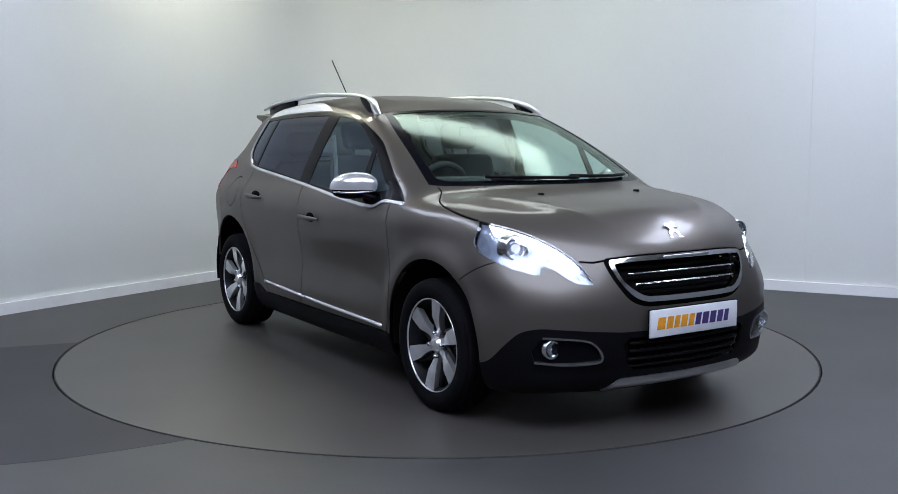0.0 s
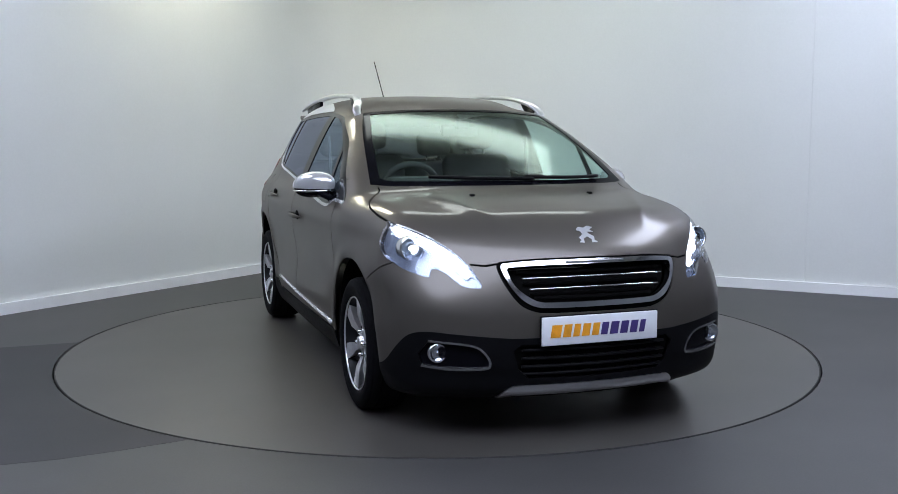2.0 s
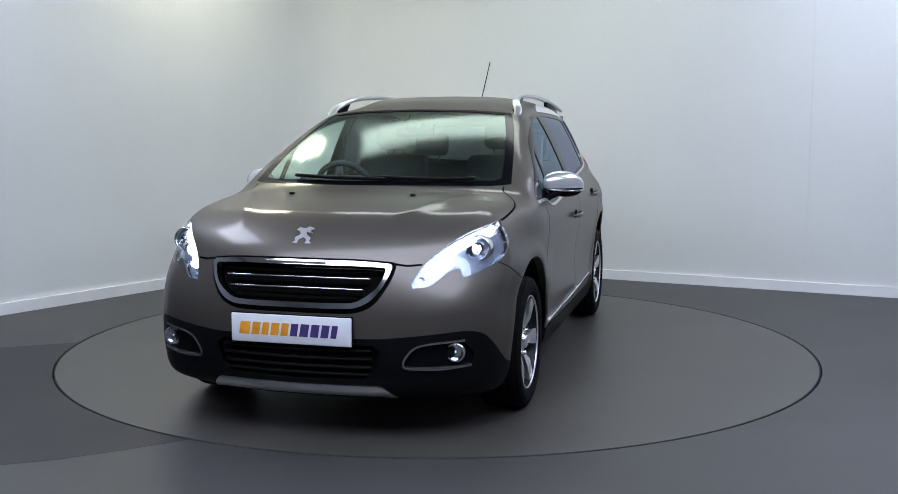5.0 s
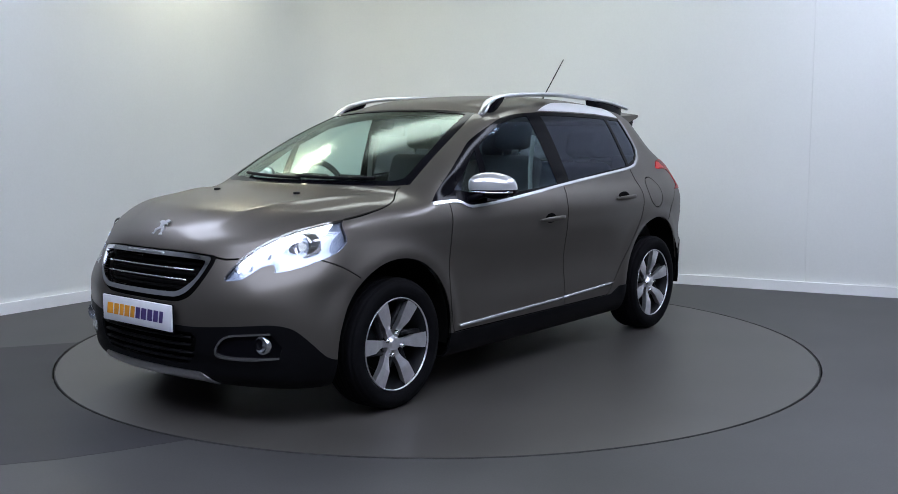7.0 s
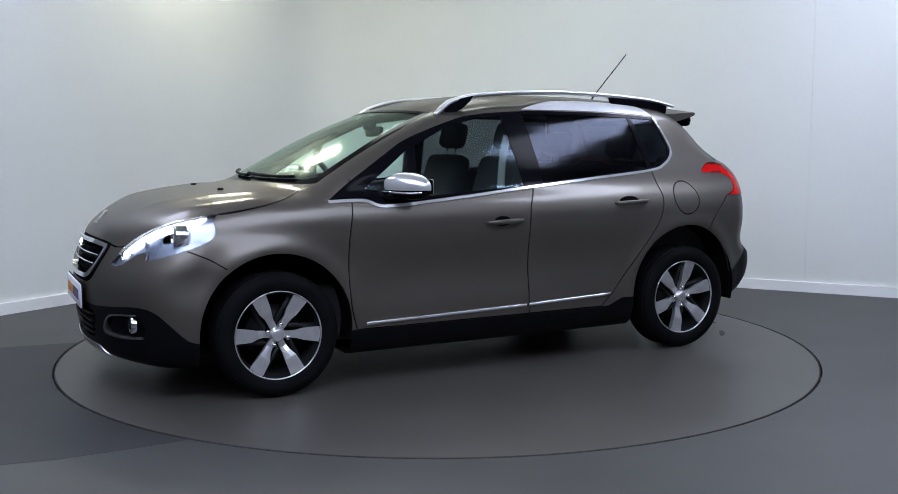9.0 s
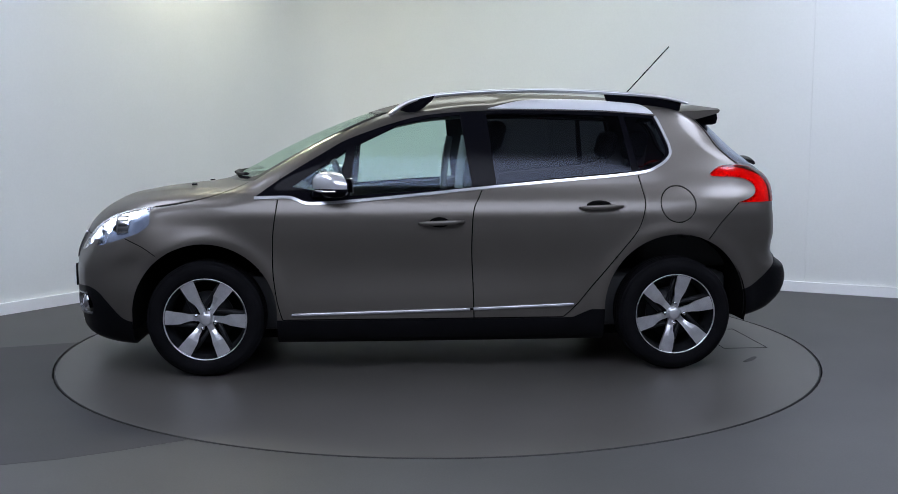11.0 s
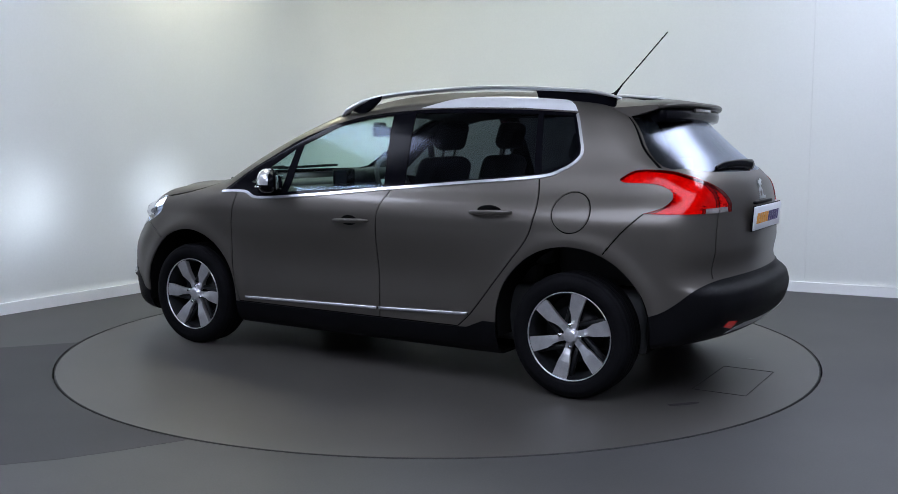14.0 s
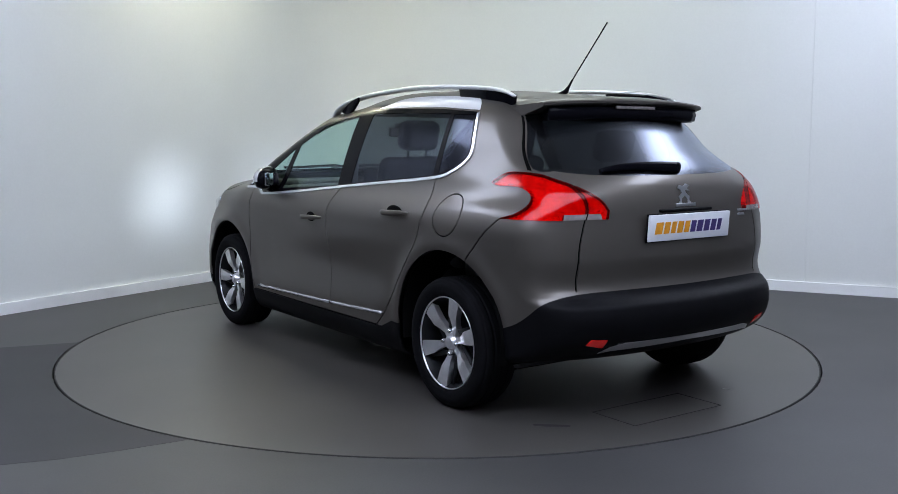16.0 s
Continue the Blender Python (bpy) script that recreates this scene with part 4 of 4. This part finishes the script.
# door mirrors
for k, door in ((1, doors["front_door"][0]), (-1, doors["front_door"][1])):
    def shell(zlo, zhi, grow, cut):
        bm = bmesh.new()
        bmesh.ops.create_uvsphere(bm, u_segments=32, v_segments=20, radius=1)
        for v in bm.verts:
            x, y, z = v.co
            sx = math.copysign(abs(x) ** 0.75, x) * (0.105 if x > 0 else 0.098) * (1 - 0.25 * (y * 0.5 + 0.5))
            v.co = Vector((0.588 + sx * 0.86 * grow - 0.055 * y, k * (0.885 + y * 0.098 * grow), 1.022 + (math.copysign(abs(z) ** 0.85, z) * (0.070 if z > 0 else 0.066) - 0.010 * y) * grow))
        bmesh.ops.bisect_plane(bm, geom=list(bm.verts) + list(bm.edges) + list(bm.faces), plane_co=(0, 0, cut), plane_no=(0, 0, 1), clear_inner=zlo, clear_outer=zhi)
        if zlo:
            bmesh.ops.bisect_plane(bm, geom=list(bm.verts) + list(bm.edges) + list(bm.faces), plane_co=(0.560, k * 0.885, 0), plane_no=(1, k * 0.56, 0), clear_inner=True)
        if k < 0:
            bmesh.ops.reverse_faces(bm, faces=bm.faces)
        bmesh.ops.recalc_face_normals(bm, faces=bm.faces)
        return bm
    mirror = part("door_mirror", shell(False, True, 0.985, 1.2), PIANO, car, "chrome-capped door mirror with black base")
    part("mirror_cap", shell(True, False, 1.02, 1.005), TRIM, mirror, "polished chrome cap")
    part("mirror_strip", sweep([(0.706, k * 0.82, 0.998), (0.682, k * 0.88, 0.995), (0.648, k * 0.93, 0.992), (0.610, k * 0.967, 0.992), (0.565, k * 0.986, 0.994)], ring_of(0.005, 0.004, 8), (0, 0, 1)), CHROME, mirror)
    part("mirror_glass", box(0.006, 0.125, 0.075, (0.505, k * 0.885, 1.020), 0.002, 2, Matrix.Rotation(0.45 * k, 4, "Z")), CHROME, mirror)
    part("mirror_arm", sweep([(0.69, k * 0.79, 0.955), (0.675, k * 0.83, 0.965), (0.655, k * 0.87, 0.985)], ring_of(0.030, 0.018, 10, 3), (1, 0, 0)), PIANO, mirror)

# roof rails
RAIL = [(0.285, on_top(0.285, 0.566) + 0.006), (0.250, 1.430), (0.215, 1.456), (0.150, 1.485), (0.0, 1.515), (-0.26, 1.534), (-0.58, 1.543), (-0.92, 1.532), (-1.20, 1.512), (-1.33, 1.490), (-1.40, 1.470)]
line = curve_through(RAIL, 4)
for k in (1, -1):
    def rail_y(z):
        return k * (0.566 - 0.060 * float(step(1.42, 1.54, np.array(z))))
    n = len(line)
    bm = sweep([(x, rail_y(z), z - 0.010) for x, z in line], ring_of(0.023, 0.013, 12, 3), (0, 1, 0), [min(0.75 + 0.25 * min(1, i / 4), 0.45 + 0.55 * min(1, (n - 1 - i) / 14)) for i in range(n)])
    rail = part("roof_rail", bm, SATIN, car, "satin silver roof rail with black feet")
    part("rail_foot", prism([(0.245, 1.425), (0.14, 1.478), (0.03, 1.502), (0.05, 1.472), (0.10, 1.430), (0.16, 1.40)], 0.02, "xz", k * 0.540 - 0.01, 0.003), PIANO, rail)
    part("rail_foot", prism([(-0.92, 1.528), (-1.2, 1.506), (-1.37, 1.468), (-1.36, 1.42), (-1.1, 1.44), (-0.94, 1.470)], 0.02, "xz", k * 0.510 - 0.01, 0.003), PIANO, rail)

# aerial
bx = -1.150
bz = on_top(bx, 0)
aerial = part("aerial", sweep([(bx + 0.05, 0, bz - 0.005), (bx, 0, bz + 0.012), (bx - 0.02, 0, bz + 0.035), (bx - 0.05, 0, bz + 0.072)], ring_of(0.016, 0.012, 10), (0, 1, 0), [1.2, 1.0, 0.5, 0.3]), BLACK, car, "thin black roof aerial")
part("mast", sweep([(bx - 0.04, 0, bz + 0.06), (-1.443, 0, 1.827)], ring_of(0.0036, 0.0036, 8), (0, 1, 0)), BLACK, aerial)


def spoiler():
    """The tailgate spoiler: a blade that follows the roof's end and turns down at its ends."""
    bm = bmesh.new()
    rows = []
    for y in np.linspace(-0.53, 0.53, 37):
        a = abs(y) / 0.53
        roof = on_top(-1.38 + 0.03 * a * a, abs(y)) + 0.003
        x0, x1 = -1.38 + 0.03 * a * a, -1.664 + 0.075 * a ** 3
        zt = 1.446 - 0.018 * a ** 3
        low = 1.392 - 0.018 * a ** 4
        prof = [(x0, roof), (x0 * 0.5 + x1 * 0.5, (roof + zt) / 2 + 0.012 * (1 - a ** 4)), (x1 + 0.008, zt), (x1, zt - 0.006), (x1 + 0.002, zt - 0.016), (x1 + 0.014, zt - 0.022), (x1 + 0.13, low), (x0 - 0.03, low - 0.01)]
        rows.append([bm.verts.new((px, y, pz)) for px, pz in prof])
    for p, q in zip(rows, rows[1:]):
        for i in range(len(p)):
            j = (i + 1) % len(p)
            bm.faces.new((p[i], p[j], q[j], q[i]))
    bm.faces.new(rows[0])
    bm.faces.new(rows[-1])
    bmesh.ops.recalc_face_normals(bm, faces=bm.faces)
    return bm


sp = part("spoiler", spoiler(), PAINT, b_gate)
sp.data.set_sharp_from_angle(angle=radians(40))
ys = np.linspace(-0.47, 0.47, 25)
part("spoiler_underside", sweep([(-1.575 + 0.10 * (abs(y) / 0.6) ** 3, y, 1.384 - 0.01 * (abs(y) / 0.6) ** 4) for y in ys], ring_of(0.068, 0.038, 10, 4), (1, 0, 0)), PIANO, sp, "gloss black underside")
part("brake_light", box(0.012, 0.26, 0.016, (-1.642, 0, 1.410), 0.003), LAMPWHITE, sp, "high-level brake light strip")

# wipers
for pts in ([(0.10, 1.062), (-0.15, 1.066), (-0.42, 1.074)], [(0.52, 1.066), (0.32, 1.064), (0.06, 1.072)]):
    c = curve_through(pts, 6)
    part("wiper", sweep([(on_front(abs(y), z) + 0.018, y, z + 0.004) for y, z in c], ring_of(0.012, 0.009, 8), (1, 0, 0)), BLACK, car, "black windscreen wiper")
c = curve_through([(-0.02, 1.132), (0.15, 1.140), (0.32, 1.136), (0.42, 1.122)], 5)
part("rear_wiper", sweep([(on_rear(abs(y), z) - 0.022, y, z) for y, z in c], ring_of(0.018, 0.026, 10), (1, 0, 0), [1.1 - 0.7 * i / (len(c) - 1) for i in range(len(c))]), PIANO, b_gate, "black rear wiper")


def wheel_at(x, k, turn):
    m = pose(x, 0.746 * k, 0.310, 0, 0, 0 if k > 0 else 180)
    hub = part("wheel", lathe([(0.214, 0.088), (0.203, 0.062), (0.196, 0.0), (0.190, -0.085), (0.10, -0.088), (0.0001, -0.088)], 56), RIMDARK, car, "alloy wheel with six machined spokes")
    hub.matrix_basis = m @ pose(0, 0, 0, 0, turn, 0)
    tread = []
    for i in range(17):
        a = -0.082 + 0.164 * i / 16
        r = 0.310 - 0.5 * max(0, abs(a) - 0.06) ** 1.3
        tread += [(r, a)] if i % 4 else [(r, a - 0.004), (r - 0.007, a - 0.003), (r - 0.007, a + 0.003), (r, a + 0.004)]
    part("tyre", lathe([(0.205, -0.085), (0.222, -0.098), (0.262, -0.104), (0.288, -0.098), (0.301, -0.090)] + tread[1:-1] + [(0.301, 0.090), (0.289, 0.098), (0.280, 0.101), (0.278, 0.103), (0.262, 0.104), (0.240, 0.102), (0.226, 0.096), (0.219, 0.088), (0.212, 0.080)], 72), RUBBER, hub)
    part("rim_lip", lathe([(0.220, 0.082), (0.2195, 0.094), (0.217, 0.0955), (0.2145, 0.091), (0.213, 0.078)], 72), ALU, hub, "bright machined rim edge")
    part("brake_disc", lathe([(0.0001, 0.005), (0.140, 0.005), (0.140, -0.01), (0.0001, -0.01)], 40), RIMDARK, hub)
    for i in range(6):
        a = math.pi / 3 * i
        bm = bmesh.new()
        front, back = [], []
        for r, lo, hi, d in ((0.028, -0.017, 0.015, 0.062), (0.070, -0.018, 0.016, 0.060), (0.095, -0.022, 0.017, 0.070), (0.130, -0.037, 0.024, 0.081), (0.175, -0.042, 0.029, 0.084), (0.2145, -0.045, 0.033, 0.0865)):
            front.append([bm.verts.new((r, d - 0.002, lo)), bm.verts.new((r, d, (lo + hi) / 2)), bm.verts.new((r, d - 0.002, hi))])
            back.append([bm.verts.new((r, d - 0.035, lo * 0.8)), bm.verts.new((r, d - 0.035, hi * 0.8))])
        for f, g, b, c in zip(front, front[1:], back, back[1:]):
            bm.faces.new((f[0], f[1], g[1], g[0]))
            bm.faces.new((f[1], f[2], g[2], g[1]))
            bm.faces.new((f[0], g[0], c[0], b[0]))
            bm.faces.new((f[2], b[1], c[1], g[2]))
        bmesh.ops.recalc_face_normals(bm, faces=bm.faces)
        bm.transform(Matrix.Rotation(a, 4, "Y"))
        part("spoke", bm, ALU, hub, smooth=False)
        bm = box(0.15, 0.03, 0.022, (0.125, 0.040, -0.045), 0.006, 1)
        bm.transform(Matrix.Rotation(a, 4, "Y"))
        part("spoke_rib", bm, RIMDARK, hub)
    part("hub_cap", lathe([(0.040, 0.050), (0.038, 0.066), (0.031, 0.070), (0.030, 0.078), (0.026, 0.081), (0.0001, 0.082)], 32), ALU, hub)
    for i in range(4):
        a = math.pi / 2 * i + 0.26
        bm = lathe([(0.010, 0.060), (0.010, 0.078), (0.006, 0.082), (0.0001, 0.082)], 12)
        bm.transform(Matrix.Translation((0.054 * math.cos(a), 0, 0.054 * math.sin(a))))
        part("wheel_bolt", bm, CHROME, hub)
    return hub


first = wheel_at(1.2685, 1, -5)
for x, k, turn in ((-1.2685, 1, 15), (1.2685, -1, 20), (-1.2685, -1, 35)):
    copy_thing(first, pose(x, 0.746 * k, 0.310, 0, 0, 0 if k > 0 else 180) @ pose(0, 0, 0, 0, turn, 0))

for cx, cz, r in (ARCH_F, ARCH_R):
    for k in (1, -1):
        bm = bmesh.new()
        rows = []
        for i in range(33):
            a = math.pi * (-0.07 + 1.14 * i / 32)
            x, z = cx + (r + 0.004) * math.cos(a), cz + (r + 0.004) * math.sin(a)
            rows.append([bm.verts.new((x, k * 0.826, z)), bm.verts.new((x, k * 0.50, z))])
        for p, q in zip(rows, rows[1:]):
            bm.faces.new((p[0], p[1], q[1], q[0]))
        bm.faces.new([p[1] for p in rows])
        bmesh.ops.recalc_face_normals(bm, faces=bm.faces)
        part("wheel_arch_liner", bm, GAP, car, "black wheel arch liner")
# running gear seen under the car
part("exhaust_box", box(0.55, 0.22, 0.12, (-1.55, -0.35, 0.27), 0.04, 3), GAP, car)
part("jacking_tray", box(0.30, 0.30, 0.03, (0.45, 0.45, 0.155), 0.01), BLACK, car)
# Black chassis box, widened to deepen the shade on the floor below.
part("chassis_shade_box", box(2.9, 1.2, 0.10, (0.05, 0, 0.205), 0.03), GAP, car)

# cabin
# Black box added behind the seats to block the tail lamps' red glow.
part("boot_glow_block", box(0.75, 1.30, 0.52, (-1.48, 0, 0.80), 0.08, 3), DASH, car, "black box added to hide the tail lamps' glow")
part("cabin_floor", box(2.7, 1.36, 0.30, (-0.25, 0, 0.37), 0.03), DASH, car)
# Two upright boxes added to screen the same glow from the front.
for k in (1, -1):
    part("side_glow_block", box(0.06, 0.24, 0.44, (-1.36, k * 0.585, 0.93), 0.02), DASH, car)
part("dashboard", box(0.42, 1.34, 0.24, (0.90, 0, 0.85), 0.07, 4), DASH, car, "black moulded dashboard")
part("dash_top", box(0.36, 1.26, 0.08, (0.96, 0, 0.955), 0.03, 3), DASH, car)
part("instrument_hood", box(0.16, 0.36, 0.09, (0.76, -0.36, 1.02), 0.035, 3), DASH, car)
part("centre_screen", box(0.02, 0.22, 0.13, (0.72, 0, 1.0), 0.01), PIANO, car)


def torus(R, r, m):
    bm = bmesh.new()
    rows = []
    for i in range(36):
        a = 2 * math.pi * i / 36
        c = Vector((0, R * math.cos(a), R * math.sin(a)))
        rows.append([bm.verts.new(c + (c.normalized() * math.cos(t) + Vector((1, 0, 0)) * math.sin(t)) * r) for t in [2 * math.pi * j / 10 for j in range(10)]])
    for i in range(36):
        p, q = rows[i], rows[(i + 1) % 36]
        for j in range(10):
            bm.faces.new((p[j], p[(j + 1) % 10], q[(j + 1) % 10], q[j]))
    bmesh.ops.recalc_face_normals(bm, faces=bm.faces)
    bm.transform(m)
    return bm


tilt = Matrix.Translation((0.58, -0.36, 0.975)) @ Matrix.Rotation(radians(22), 4, "Y")
sw = part("steering_wheel", torus(0.165, 0.017, tilt), DASH, car, "black steering wheel")
bm = box(0.05, 0.13, 0.11, (0.02, 0, -0.01), 0.03, 3)
bm.transform(tilt)
part("steering_boss", bm, DASH, sw)
bm = box(0.02, 0.31, 0.035, (0.0, 0, 0), 0.008)
bm.transform(tilt)
part("steering_spoke", bm, SATIN, sw)


def seat(x, y, kind, wide, zback):
    s = part(kind, box(0.50, wide, 0.16, (x, y, 0.58), 0.06, 4), FABRIC, car, "dark fabric car seat")
    lean = Matrix.Translation((x - 0.26, y, 0.62)) @ Matrix.Rotation(radians(-16), 4, "Y")
    bm = box(0.13, wide, zback, (0, 0, zback / 2), 0.055, 4, taper=0.94)
    bm.transform(lean)
    part("backrest", bm, FABRIC, s)
    for dy in ((0,) if wide < 0.8 else (-0.36, 0.36)):
        bm = box(0.10, 0.25, 0.17, (0.01, dy, zback + 0.125), 0.045, 4)
        bm.transform(lean)
        part("headrest", bm, FABRIC, s)
        for e in (-0.06, 0.06):
            bm = box(0.010, 0.010, 0.09, (0.0, dy + e, zback + 0.02))
            bm.transform(lean)
            part("headrest_post", bm, CHROME, s)


seat(0.12, 0.36, "front_seat", 0.48, 0.56)
seat(0.12, -0.36, "front_seat", 0.48, 0.56)
seat(-0.72, 0.0, "rear_seat", 1.26, 0.50)
for k in (1, -1):
    belt_line = curve_through([(-0.13, k * 0.640, 1.28), (-0.10, k * 0.640, 1.10), (-0.09, k * 0.650, 0.90), (-0.10, k * 0.655, 0.62)], 4)
    part("seat_belt", sweep(belt_line, ring_of(0.023, 0.003, 8, 4), (1, 0, 0)), LINING, car, "grey seat belt")
part("interior_mirror", box(0.03, 0.22, 0.060, (0.40, 0, 1.305), 0.012, 3), DASH, car, "black interior mirror")
part("mirror_mount", box(0.06, 0.07, 0.05, (0.43, 0, 1.340), 0.012, 3), DASH, car)


# ---- how things move ----
def motions():
    """The turntable starts from rest and then turns at a steady rate, carrying the car."""
    rows = [(0.0, -57.75), (0.5, -58.70), (1.0, -61.25), (1.5, -65.5), (2.0, -71.1)]
    t = 2.5
    while t < 16.01:
        rows.append((t, -71.1 - 11.73 * (t - 2.0)))
        t += 0.5
    off = Vector((0.019, -0.016, 0))
    walk(car, [(s, pose(*(Matrix.Rotation(radians(a), 3, "Z") @ off), 0, 0, a)) for s, a in rows])
    walk(table, [(s, pose(0, 0, 0, 0, 0, a)) for s, a in rows])


motions()
